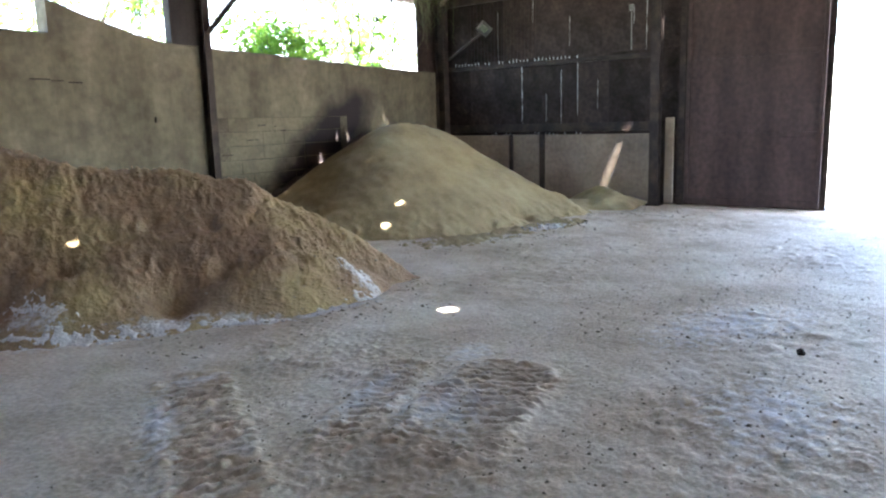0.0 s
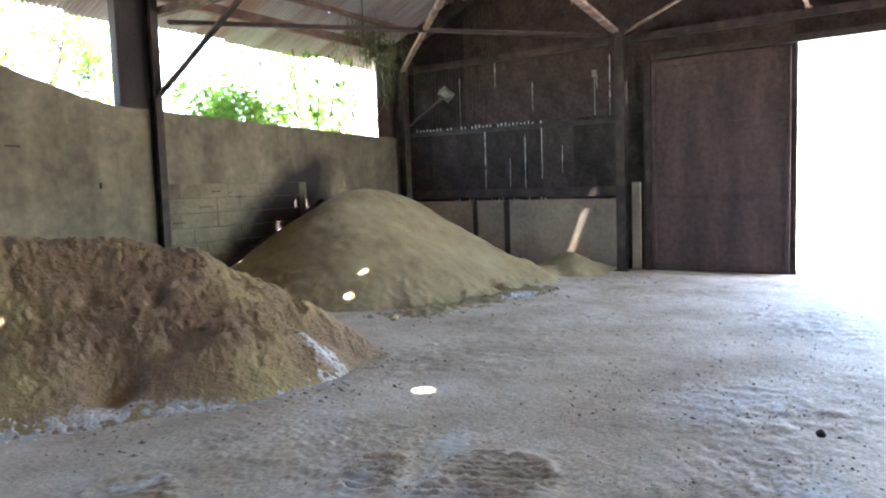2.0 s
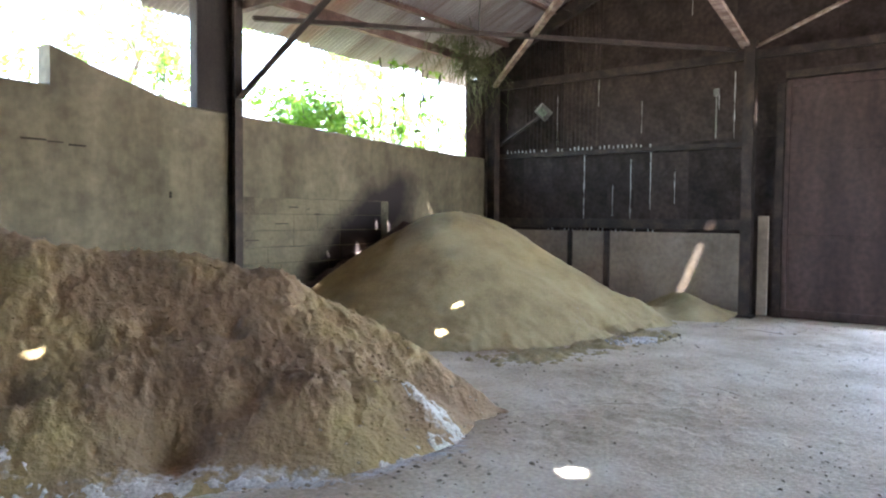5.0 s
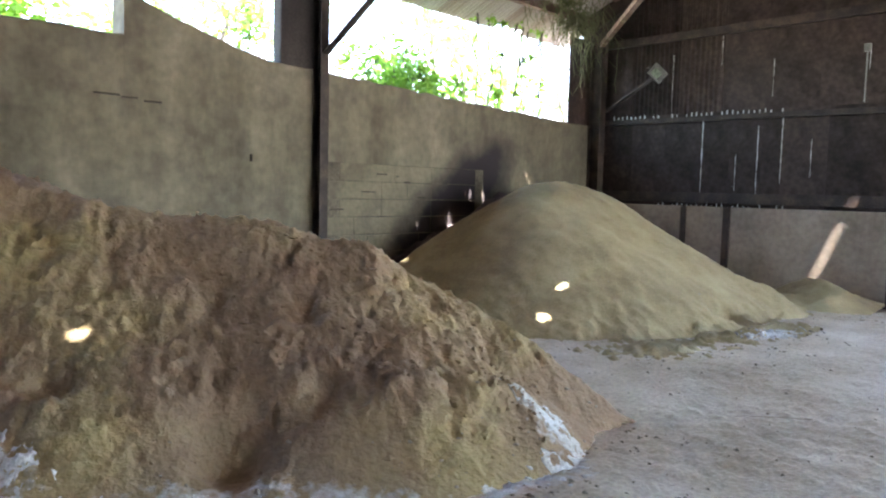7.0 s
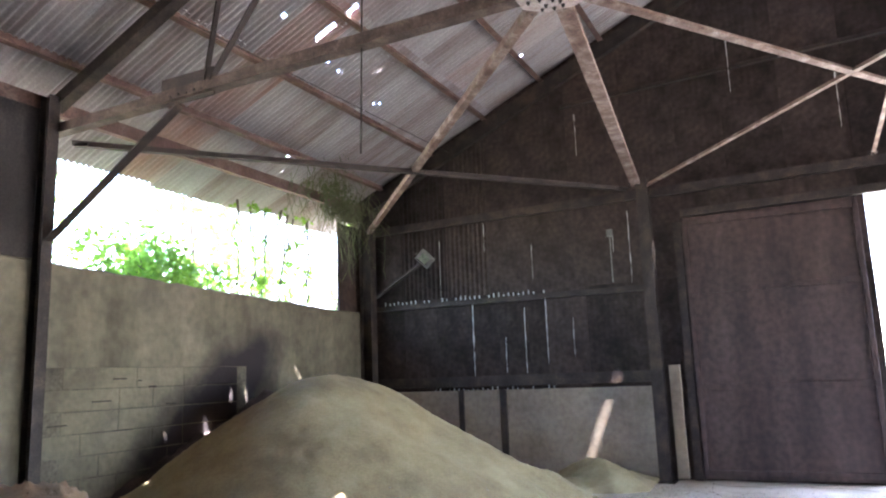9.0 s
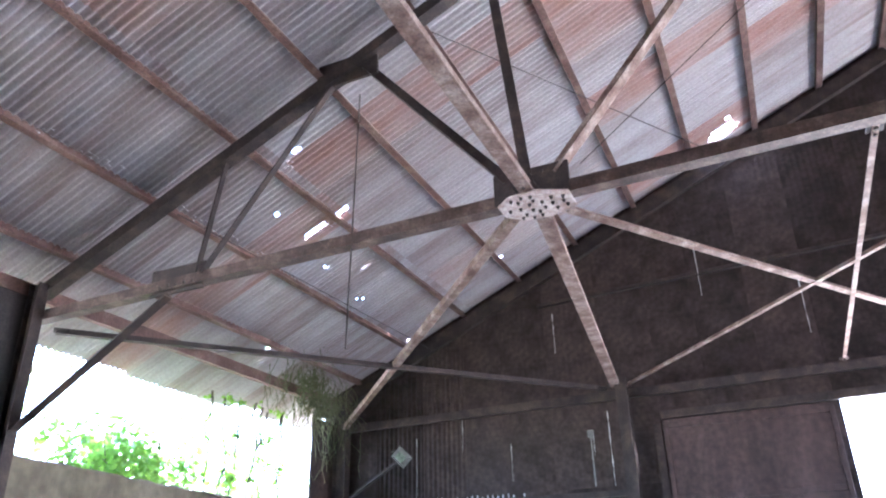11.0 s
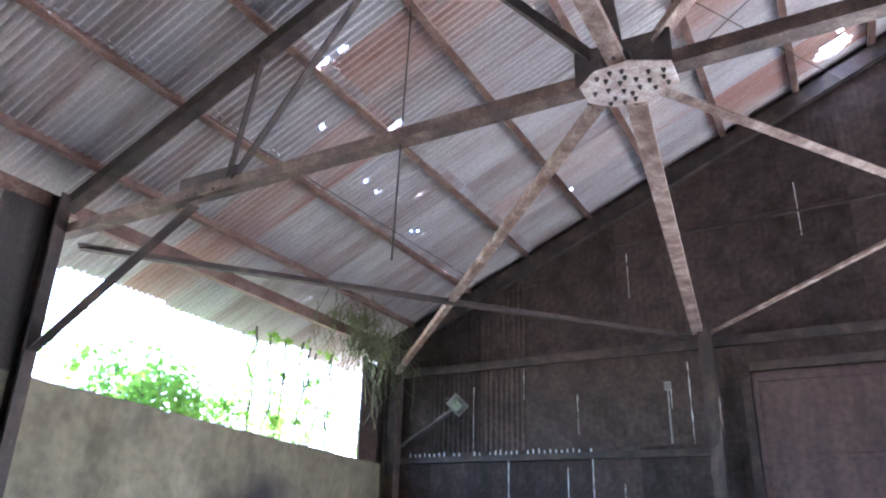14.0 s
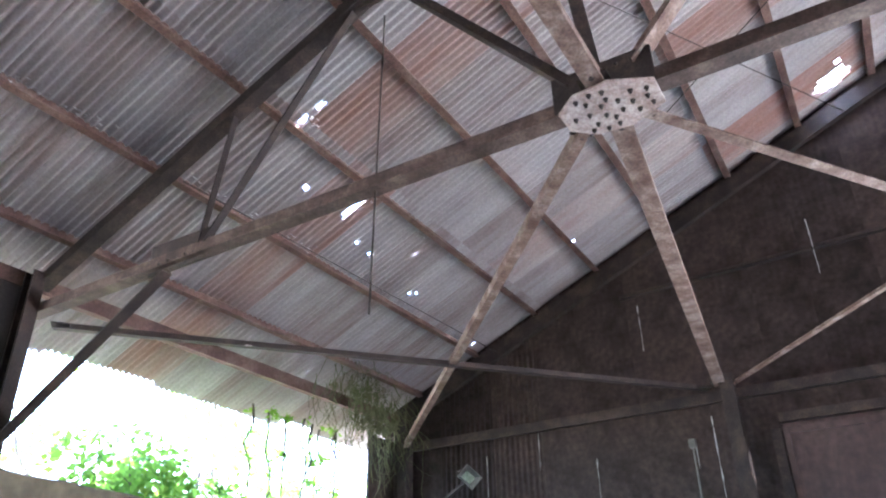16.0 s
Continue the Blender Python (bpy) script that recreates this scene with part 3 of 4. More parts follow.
truss = thing("roof_truss", "riveted steel roof truss, rusty and limewashed", "truss", "roof trusses")
X = TRUSS
for s in (1, -1):
    f = (lambda yy: yy) if s == 1 else (lambda yy: 2 * RIDGE - yy)
    part("rafter", beam_bm((X, f(NY), rz(NY)), (X, f(RIDGE), rz(RIDGE)), "T", 0.12, 0.17), STEEL, truss)
    part("web", beam_bm((X, f(7.62), 3.90), (X, f(7.42), rz(7.42) - 0.05), "L", 0.05, 0.06), STEEL, truss)
    part("web", beam_bm((X, f(7.56), 3.90), (X, f(6.30), rz(6.30) - 0.05), "L", 0.06, 0.06), STEEL, truss)
    part("web", beam_bm((X, f(5.95), rz(5.95) - 0.15), (X, f(4.74), 4.06), "L", 0.08, 0.08), STEEL, truss)
    part("web", beam_bm((X + 0.02, f(4.60), 4.0), (X + 0.02, f(4.80), rz(4.80)), "L", 0.08, 0.08), STEEL, truss)
    part("web", beam_bm((X + 0.02, f(4.42), 4.06), (X + 0.02, f(1.15), rz(1.15)), "T", 0.12, 0.07), RUST, truss)
    part("knee_brace", beam_bm((X - 0.09, f(9.42), 2.74), (X - 0.05, f(7.86), 3.74), "L", 0.09, 0.09), STEEL, truss)
    part("gusset", box_bm(X - 0.012, min(f(7.5), f(8.1)), 3.75, X + 0.012, max(f(7.5), f(8.1)), 4.0, 0.002), STEEL, truss)
    part("gusset", box_bm(X - 0.014, min(f(5.85), f(6.45)), rz(6.15) - 0.16, X + 0.014, max(f(5.85), f(6.45)), rz(6.15) + 0.1, 0.002), STEEL, truss)
    part("gusset", box_bm(X - 0.014, min(f(4.30), f(4.86)), 3.86, X + 0.014, max(f(4.30), f(4.86)), 4.12, 0.002), STEEL, truss)
    for gy, gz, nb in ((7.62, 3.82, 5), (6.0, rz(6.15) - 0.08, 4), (4.40, 4.06, 4)):
        for k in range(nb):
            bb = bmesh.new()
            bmesh.ops.create_cone(bb, cap_ends=True, segments=6, radius1=0.013, radius2=0.009, depth=0.02)
            rv = part("rivet", bb, STEEL, truss)
            rv.matrix_local = pose(X - 0.02, f(gy + 0.09 * k), gz + 0.012 * (k % 2), 0, -90, 0)
for yy in (NY, 2 * RIDGE - NY):
    part("bottom_chord", beam_bm((X, yy, 3.81), (X, RIDGE, 3.96), "T", 0.11, 0.12), CHORD, truss, "rusty double-angle bottom chord")


def hex_plate(cx, cy, z, a, b, material, parent):
    """Flat riveted joint plate under the chord."""
    bm = bmesh.new()
    pts = [(-0.5, -1), (0.5, -1), (1, -0.2), (0.9, 0.55), (0.4, 1), (-0.4, 1), (-0.9, 0.55), (-1, -0.2)]
    lo = [bm.verts.new((cx + u * a, cy + v * b, z)) for u, v in pts]
    hi = [bm.verts.new((cx + u * a, cy + v * b, z + 0.012)) for u, v in pts]
    bm.faces.new(lo[::-1])
    bm.faces.new(hi)
    for i in range(8):
        bm.faces.new((lo[i], lo[(i + 1) % 8], hi[(i + 1) % 8], hi[i]))
    p = part("joint_plate", bm, material, parent, "limewashed riveted joint plate")
    me = None
    for u, v in [(-0.7, 0), (-0.4, 0), (0.4, 0), (0.7, 0), (0, -0.75), (0, -0.45), (0, 0.45), (0, 0.75), (0.45, 0.4), (0.65, 0.55), (-0.45, 0.4), (-0.65, 0.55), (0.4, -0.5), (0.3, -0.8), (-0.4, -0.5), (-0.3, -0.8),
                 (0.2, 0.15), (-0.2, 0.15), (0.2, -0.2), (-0.2, -0.2), (0.75, 0.25), (-0.75, 0.25)]:
        if me is None:
            rb = bmesh.new()
            bmesh.ops.create_cone(rb, cap_ends=True, segments=8, radius1=0.016, radius2=0.007, depth=0.022)
            rv = part("rivet", rb, STEEL, p)
            me = rv.data
        else:
            rv = new("rivet", me)
            rv.parent = p
        rv.matrix_local = pose(cx + u * a, cy + v * b, z - 0.010, 180)
    return p


hex_plate(X + 0.01, 4.555, 3.822, 0.21, 0.26, WHITED, truss)
truss2 = copy_thing(truss, pose(-5.43, 0, 0))

# ---- bracing in the plane of the bottom chords ----
TIE = (EX - 0.12, 5.17, 3.79)


def brace(p, q, kind, w, d, material, label):
    """A bracing bar with a bolted plate at either end."""
    t = thing("tie_brace", label, "brace", "roof bracing")
    part("bar", beam_bm(p, q, kind, w, d), material, t)
    p, q = Vector(p), Vector(q)
    ax = (q - p).normalized()
    for e, sgn in ((p, 1), (q, -1)):
        pl = part("end_plate", beam_bm(e - ax * 0.02 * sgn, e + ax * 0.12 * sgn, "box", w + 0.06, 0.012), STEEL, t)
        for k in (0.04, 0.12):
            bm = bmesh.new()
            bmesh.ops.create_cone(bm, cap_ends=True, segments=6, radius1=0.014, radius2=0.012, depth=0.03)
            bo = part("bolt", bm, STEEL, pl)
            bo.matrix_local = Matrix.Translation(e + ax * k * sgn + Vector((0, 0, -0.02)))
    return t


brace((X + 0.12, 4.56, 3.87), TIE, "C", 0.12, 0.05, RUST, "rusty limewashed channel tie between truss and gable")
brace((X - 5.31, 4.56, 3.87), (X - 0.12, 4.57, 3.87), "C", 0.10, 0.05, RUST, "rusty limewashed channel tie between trusses")
brace((X + 0.12, 4.72, 3.87), (EX - 0.15, 9.33, 3.65), "L", 0.07, 0.07, RUST, "rusty angle brace running to the corner column")
brace((X + 0.1, 9.35, 3.69), (EX - 0.15, 5.30, 3.76), "L", 0.07, 0.07, STEEL, "dark angle brace under the roof")
brace((X + 0.12, 4.45, 3.87), (EX - 0.1, 0.89, 3.86), "L", 0.07, 0.07, RUST, "pale rusty angle brace above the doorway")
brace((EX - 0.12, 5.06, 3.77), (X + 0.1, 0.63, 3.92), "L", 0.05, 0.05, RUST, "pale thin angle brace above the doorway")
brace((EX - 0.05, 2.43, 3.78), (X + 0.05, 2.42, 3.90), "L", 0.04, 0.04, RUST, "thin rusty tie rod above the doorway")

# ---- sand heaps ----
def lumps(x, y, size, seed):
    """Rounded clods and dents."""
    return abs(fbm(x / size, y / size, seed, 3)) - 0.25


def clods(x, y, size, seed, cut):
    """Scattered small lumps standing out of the surface."""
    return max(0.0, noise.noise(Vector((x / size, y / size, seed))) - cut)


def heap1(x, y):
    """The near, trampled heap: a ridge with a shoulder running down to a point."""
    wx, wy = x + 0.05 * fbm(x * 2.3, y * 2.3, 11), y + 0.05 * fbm(x * 2.3, y * 2.3, 12)
    d1, s1 = seg_dist(wx, wy, (4.06, 6.28), (3.07, 7.12))
    e1 = math.sqrt(d1 * d1 + 0.04) - 0.2
    h = 0.985 + 0.178 * s1 - 0.675 * e1 - 0.17 * (1 - math.exp(-e1 / 0.2))
    d2, s2 = seg_dist(wx, wy, (2.84, 7.27), (1.87, 8.12))
    h = max(h, 1.21 + 0.366 * s2 - 0.95 * max(0, d2 - 0.12))
    d3, s3 = seg_dist(wx, wy, (4.06, 6.28), (5.08, 5.08))
    h = max(h, 0.93 * (1 - s3) + 0.02 * s3 + 0.09 * math.sin(math.pi * s3) - 0.90 * (math.sqrt(d3 * d3 + 0.01) - 0.1))
    d4, s4 = seg_dist(wx, wy, (2.35, 5.92), (4.1, 5.16))
    h = max(h, 0.10 - 0.9 * max(0, d4 - 0.04))
    h += 0.107 * math.exp(-((x - 3.74) ** 2 + (y - 6.81) ** 2) / 0.22 ** 2)
    # slumped lip low on the front, with the hollow under it
    d5, s5 = seg_dist(wx, wy, (3.35, 5.62), (4.25, 5.22))
    h += 0.075 * math.exp(-(d5 / 0.09) ** 2) * (0.6 + 0.8 * fbm(x * 5, y * 5, 51))
    for hx, hy, hr, hd in ((2.92, 5.78, 0.2, 0.15), (3.36, 5.68, 0.1, 0.06), (2.4, 6.41, 0.12, 0.07), (2.84, 6.49, 0.07, 0.05), (3.18, 6.41, 0.06, 0.04), (3.52, 6.09, 0.07, 0.05), (2.61, 6.77, 0.06, 0.04), (3.9, 5.57, 0.06, 0.04), (3.07, 6.11, 0.05, 0.035)):
        h -= 1.4 * hd * math.exp(-((x - hx) ** 2 + (y - hy) ** 2) / hr ** 2)
    fade = max(0.12, min(1.0, h * 3))
    low = max(0.0, 1.0 - h / 0.6)
    h += fade * (0.02 * fbm(x * 1.9, y * 1.9, 1) + 0.012 * lumps(x, y, 0.20, 3) + 0.030 * lumps(x, y, 0.085, 5) + 0.026 * lumps(x, y, 0.045, 7)
                 + (0.02 + 0.10 * low) * clods(x, y, 0.08, 21, 0.30) + 0.05 * clods(x, y, 0.05, 22, 0.30) - 0.20 * clods(x, y, 0.07, 23, 0.46))
    # slumped terraces lying aslant on the trodden face
    u, v = x * 0.90 - y * 0.43, x * 0.43 + y * 0.90
    h += fade * (0.020 * fbm(u * 1.7, v * 5.0, 41, 3) + 0.014 * abs(fbm(u * 3.8, v * 12.0, 43, 2)))
    return h


def heap2(x, y):
    """The tall smooth cone in the corner."""
    d, s = seg_dist(x, y, (8.63, 8.26), (9.24, 8.25))
    h = 1.515 - 0.623 * max(0, d - 0.12) - 0.10 * math.exp(-(d / 0.35) ** 2)
    d2, s2 = seg_dist(x, y, (9.22, 6.94), (9.96, 6.03))
    h = max(h, 0.648 - 0.335 * s2 - 0.633 * d2)
    d3, s3 = seg_dist(x, y, (6.85, 6.06), (9.05, 5.55))
    h = max(h, 0.035 - 0.10 * d3)
    h += 0.035 * fbm(x * 1.3, y * 1.3, 8) + 0.012 * fbm(x * 6, y * 6, 2) + max(0, 0.55 - h) * 0.13 * lumps(x, y, 0.12, 4) + 0.035 * clods(x, y, 0.10, 31, 0.45) - 0.06 * clods(x, y, 0.16, 33, 0.45)
    h -= 0.055 * math.exp(-((x - 8.75) ** 2 / 0.10 + (y - 6.98) ** 2 / 0.03)) + 0.03 * abs(fbm(x * 1.1 + 4, y * 1.1, 14, 2))
    bite, _ = seg_dist(x, y, (8.58, 6.03), (8.66, 5.97))
    h -= 0.13 * math.exp(-(bite / 0.12) ** 2)
    return h if y < 9.49 else -1


def heap3(x, y):
    d, s = seg_dist(x, y, (11.3, 6.0), (11.0, 5.7))
    d2, s2 = seg_dist(x, y, (10.1, 6.4), (11.4, 5.5))
    return max(0.31 - 0.5 * d, 0.15 - 0.32 * d2) + 0.03 * fbm(x * 3, y * 3, 6) + 0.015 * fbm(x * 12, y * 12)


def ash(x, y):
    d, s = seg_dist(x, y, (6.75, 9.55), (9.3, 9.55))
    return 0.32 + 1.0 * s - 0.48 * d + 0.10 * fbm(x * 1.8, y * 1.8, 9) + 0.03 * fbm(x * 9, y * 9, 9)


tagged(heightfield("sand_mound", 0.2, 6.2, 4.6, 9.48, 0.018, heap1, SAND, single=True), "trampled heap of yellow-brown sand on the floor", "sand heap", "sand heaps")
tagged(heightfield("sand_mound", 6.0, 11.6, 5.2, 9.48, 0.035, heap2, SAND2, single=True), "tall smooth cone of pale sand in the corner", "sand heap", "sand heaps")
tagged(heightfield("sand_mound", 9.7, 11.62, 5.14, 7.1, 0.035, heap3, SAND2, single=True), "small low mound of sand by the gable wall", "sand heap", "sand heaps")
tagged(heightfield("ash_mound", 6.2, 10.2, 8.0, 9.50, 0.05, ash, DARKSAND, single=True), "blackish ash heap against the concrete wall", "ash heap")


def powder(pts, w, h, step=0.03, seed=0):
    x0, x1 = min(p[0] for p in pts) - w * 1.6, max(p[0] for p in pts) + w * 1.6
    y0, y1 = min(p[1] for p in pts) - w * 1.6, max(p[1] for p in pts) + w * 1.6

    def fn(x, y):
        d = min(seg_dist(x, y, a, b)[0] for a, b in zip(pts, pts[1:]))
        k = 0.45 - d / w + 0.9 * fbm(x * 3 + seed, y * 3, seed) + 1.1 * fbm(x * 17, y * 17, seed)
        base = max(floor_h(x, y), heap1(x, y) if x < 6.2 else heap2(x, y))
        return base + min(h, k * h) if k > -0.3 else -1
    o = heightfield("white_powder", x0, x1, y0, y1, 0.014, fn, POWDER)
    return tagged(o, "thin drift of white powder on the floor", "powder", kind="stuff")


powder([(1.75, 6.2), (2.3, 5.68), (2.6, 5.58)], 0.10, 0.006, seed=1)
powder([(2.6, 5.58), (2.95, 5.38), (3.35, 4.98), (3.95, 4.85)], 0.06, 0.005, seed=2)
powder([(3.95, 4.85), (4.3, 4.88), (4.33, 5.1), (4.28, 5.24)], 0.11, 0.006, seed=3)
powder([(8.15, 5.52), (8.85, 5.38)], 0.15, 0.014, seed=4)
powder([(2.0, 6.3), (2.15, 6.1)], 0.10, 0.006, seed=5)

# ---- post and bank beyond the north wall ----
pp = thing("timber_post", "dark timber post standing on the concrete wall", "post")
part("shaft", box_bm(5.68, NY + 0.03, 2.5, 6.13, NY + 0.18, 4.0, 0.01), WOOD, pp)
ep = thing("corner_panel", "dark sheet panel at the end of the wall opening", "panel")
part("sheet", box_bm(11.03, NY + 0.08, 2.36, EX + 0.1, NY + 0.12, 3.75, 0.004), DARKSHEET, ep)


def bank(x, y):
    return -0.08 + 1.7 * max(0, min(1, (y - 10.2) / 3.0)) + 0.15 * fbm(x * 0.8, y * 0.8)


tagged(heightfield("bank", -8, 20, 9.9, 22, 0.4, bank, EARTH, drop=False), "overgrown earth bank behind the barn", "bank", kind="structure")


# ---- greenery ----
def leaf_cloud(name, centre, size, n, leaf, seed, parent, squash=1.0, material=None):
    """Many small pointed leaves, thick within clumps and sparse between them."""
    r = random.Random(seed)
    clumps = [Vector((r.gauss(0, 0.5) * size[0], r.gauss(0, 0.5) * size[1], r.uniform(-0.5, 0.5) * size[2])) for _ in range(max(5, n // 60))]
    verts, faces = [], []
    for _ in range(n):
        c = r.choice(clumps)
        s = min(size) * 0.22
        p = Vector(centre) + c + Vector((r.gauss(0, s), r.gauss(0, s), r.gauss(0, s) * squash))
        d = Vector((r.gauss(0, 1), r.gauss(0, 1), r.gauss(-0.3, 0.6))).normalized()
        e = d.cross(Vector((r.gauss(0, 1), r.gauss(0, 1), r.gauss(0, 1)))).normalized()
        ln = leaf * r.uniform(0.6, 1.3)
        k = len(verts)
        verts += [p, p + d * ln * 0.5 + e * ln * 0.28, p + d * ln, p + d * ln * 0.5 - e * ln * 0.28]
        faces.append((k, k + 1, k + 2, k + 3))
    return obj(name, verts, faces, material or LEAF, parent)


def stem_bm(pts, r0, r1):
    bm = bmesh.new()
    rings = []
    for i, p in enumerate(pts):
        rr = r0 + (r1 - r0) * i / (len(pts) - 1)
        rings.append([bm.verts.new(Vector(p) + Vector((rr * math.cos(a * math.pi / 3), rr * math.sin(a * math.pi / 3), 0))) for a in range(6)])
    for a, b in zip(rings, rings[1:]):
        for i in range(6):
            bm.faces.new((a[i], a[(i + 1) % 6], b[(i + 1) % 6], b[i]))
    return bm


def tree(x, y, z, h, spread, leaf, n, seed, label):
    r = random.Random(seed)
    t = thing("tree", label, "tree", "trees behind the barn")
    pts = [(x + 0.12 * r.gauss(0, 1) * i, y + 0.12 * r.gauss(0, 1) * i, z + h * 0.8 * i / 5) for i in range(6)]
    part("trunk", stem_bm(pts, h * 0.011, h * 0.004), BARK, t)
    for i in range(6):
        b = Vector(pts[2 + i % 4])
        q = b + Vector((r.uniform(-1, 1) * spread, r.uniform(-1, 1) * spread, r.uniform(0.1, 0.6) * h * 0.4))
        part("limb", stem_bm([b, (b + q) / 2 + Vector((0, 0, 0.1)), q], h * 0.004, h * 0.0015), BARK, t)
    leaf_cloud("crown", (x, y, z + h * 0.62), (spread, spread, h * 0.7), n, leaf, seed, t)
    return t


def bush(x, y, z, sx, sz, n, seed):
    r = random.Random(seed)
    t = thing("bush", "bright green leafy bush growing over the wall", "bush", "bushes behind the barn")
    for i in range(5):
        part("stem", stem_bm([(x, y, bank(x, y) - 0.05), (x + r.uniform(-0.4, 0.4) * sx, y, z - 0.2 * sz), (x + r.uniform(-0.8, 0.8) * sx, y + r.uniform(-0.2, 0.2), z + r.uniform(0.1, 0.4) * sz)], 0.015, 0.006), BARK, t)
    leaf_cloud("leaves", (x, y, z), (sx, 0.45, sz), n, 0.10, seed, t)
    return t


bush(8.15, 10.45, 2.84, 0.62, 0.70, 1700, 1)
bush(8.95, 10.6, 2.76, 0.5, 0.55, 1000, 2)
bush(10.7, 10.9, 2.35, 0.5, 0.9, 420, 4)
bush(6.8, 11.3, 2.6, 0.5, 0.6, 450, 5)
bush(6.6, 11.7, 3.7, 0.45, 1.0, 800, 7)
bush(5.4, 11.9, 3.3, 0.5, 0.7, 500, 8)
bush(11.6, 11.6, 3.0, 0.5, 1.2, 600, 9)
bush(3.6, 11.2, 2.9, 0.7, 0.7, 700, 6)
for i, (tx, ty, th, n) in enumerate([(6.6, 15.5, 6, 700), (9.0, 17.0, 7, 800), (11.2, 13.0, 5, 420), (12.6, 14.0, 6, 500), (13.8, 13.2, 5, 420), (15.0, 15.5, 6, 700), (3.2, 13.0, 5, 1000), (4.4, 15.2, 7, 800), (18.0, 18.0, 8, 800), (12.0, 17.5, 7, 700), (20.5, 16.0, 7, 700)]):
    tree(tx, ty, 1.2, th, 1.2, 0.16, n, 20 + i, "slim leafy tree against the bright sky behind the barn")


def vine(x, y, z0, z1, seed, leaves=60):
    r = random.Random(seed)
    t = thing("vine", "dry vine hanging in the wall opening", "vine", "vines at the wall opening")
    pts = [(x + r.gauss(0, 0.04), y + r.gauss(0, 0.04), z1 + (z0 - z1) * i / 7) for i in range(8)]
    part("stem", stem_bm(pts, 0.017, 0.010), BARK, t)
    leaf_cloud("leaves", (x, y, (z0 + z1) / 2), (0.12, 0.12, abs(z1 - z0)), leaves, 0.07, seed, t)
    return t


for i, x in enumerate((9.4, 9.75, 10.05, 10.3, 10.5, 10.72, 10.9, 10.98)):
    vine(x, 10.1 + 0.06 * (i % 3), 2.2, 3.86, 50 + i, 50 + 50 * (i % 3))


def ivy(cx, cy, cz, size, n, seed, label):
    """A tangle of thin dry stems with a few leaves."""
    r = random.Random(seed)
    t = thing("ivy", label, "ivy")
    for i in range(n):
        p = Vector((cx + r.gauss(0, size[0]), cy + r.gauss(0, size[1]), cz + r.gauss(0, size[2]) + 0.2))
        pts = [p]
        for k in range(5):
            pts.append(pts[-1] + Vector((r.gauss(0, 0.09), r.gauss(0, 0.07), r.gauss(-0.09, 0.08))))
        part("stem", stem_bm(pts, 0.006, 0.003), DRYVINE, t)
    leaf_cloud("leaves", (cx, cy, cz), size, n * 8, 0.045, seed, t, material=DRYVINE)
    return t


ivy(10.85, 9.36, 3.92, (0.42, 0.15, 0.30), 95, 90, "dry tangled ivy under the eaves at the corner")
ivy(10.75, 9.28, 3.75, (0.30, 0.14, 0.22), 70, 91, "dry ivy stems hanging over the corner column")
ivy(10.35, 9.30, 4.12, (0.30, 0.16, 0.16), 45, 94, "sparse dry ivy hanging under the roof edge")

# ---- flood lamp on its bracket ----
lamp = thing("flood_lamp", "old pale floodlight on a steel bracket arm", "lamp")
part("arm", beam_bm((EX - 0.12, 9.25, 2.62), (11.40, 8.34, 3.08), "L", 0.06, 0.06), STEEL, lamp)
lm = look((11.36, 8.30, 3.10), (9.2, 6.2, 2.75), 40)


def hood_bm(r0, r1, z0, z1, wall=0.006):
    """Open four-sided tapered hood, mouth at z0."""
    bm = bmesh.new()
    rings = []
    for r, z in ((r0, z0), (r1, z1), (r1 - wall, z1), (r0 - wall, z0)):
        rings.append([bm.verts.new((sx * r, sy * r * 0.8, z)) for sx, sy in ((-1, -1), (1, -1), (1, 1), (-1, 1))])
    for a, b in zip(rings, rings[1:] + rings[:1]):
        for i in range(4):
            bm.faces.new((a[i], a[(i + 1) % 4], b[(i + 1) % 4], b[i]))
    return bm


hood = part("shade", hood_bm(0.125, 0.055, -0.05, 0.06), LAMPWHITE, lamp, "pale enamelled square hood")
hood.matrix_local = lm
glass = part("glass", box_bm(-0.07, -0.055, 0.018, 0.07, 0.055, 0.024, 0.004), LAMPGREEN, hood, "dusty greenish glass")
back = part("housing", box_bm(-0.055, -0.045, 0.05, 0.055, 0.045, 0.13, 0.012), STEEL, hood)
for sx in (-1, 1):
    part("stirrup", box_bm(sx * 0.125 - 0.006, -0.012, 0.0, sx * 0.125 + 0.006, 0.012, 0.17, 0.002), STEEL, hood)
box = thing("junction_box", "small pale junction box on the gable wall", "junction box")
part("case", box_bm(EX + 0.015, 5.57, 3.17, EX + 0.06, 5.65, 3.27, 0.006), LAMPWHITE, box)
part("conduit", beam_bm((EX + 0.045, 5.61, 3.17), (EX + 0.045, 5.61, 2.55), "O", 0.018, 0.018), LAMPWHITE, box)

part("wire", beam_bm((X, 6.02, 5.25), (X, 6.08, 3.0), "O", 0.014, 0.014), STEEL, truss)
for p, q in (((6.3, 5.6, 5.95), (11.5, 3.2, 6.75)), ((8.6, 2.2, 7.35), (9.6, 4.9, 6.1)), ((6.3, 8.0, 4.6), (11.5, 7.9, 4.7))):
    w = part("sag_wire", beam_bm(p, q, "O", 0.012, 0.012), STEEL)
    tagged(w, "thin dark wire stretched under the roof", "wire", "roof wires")

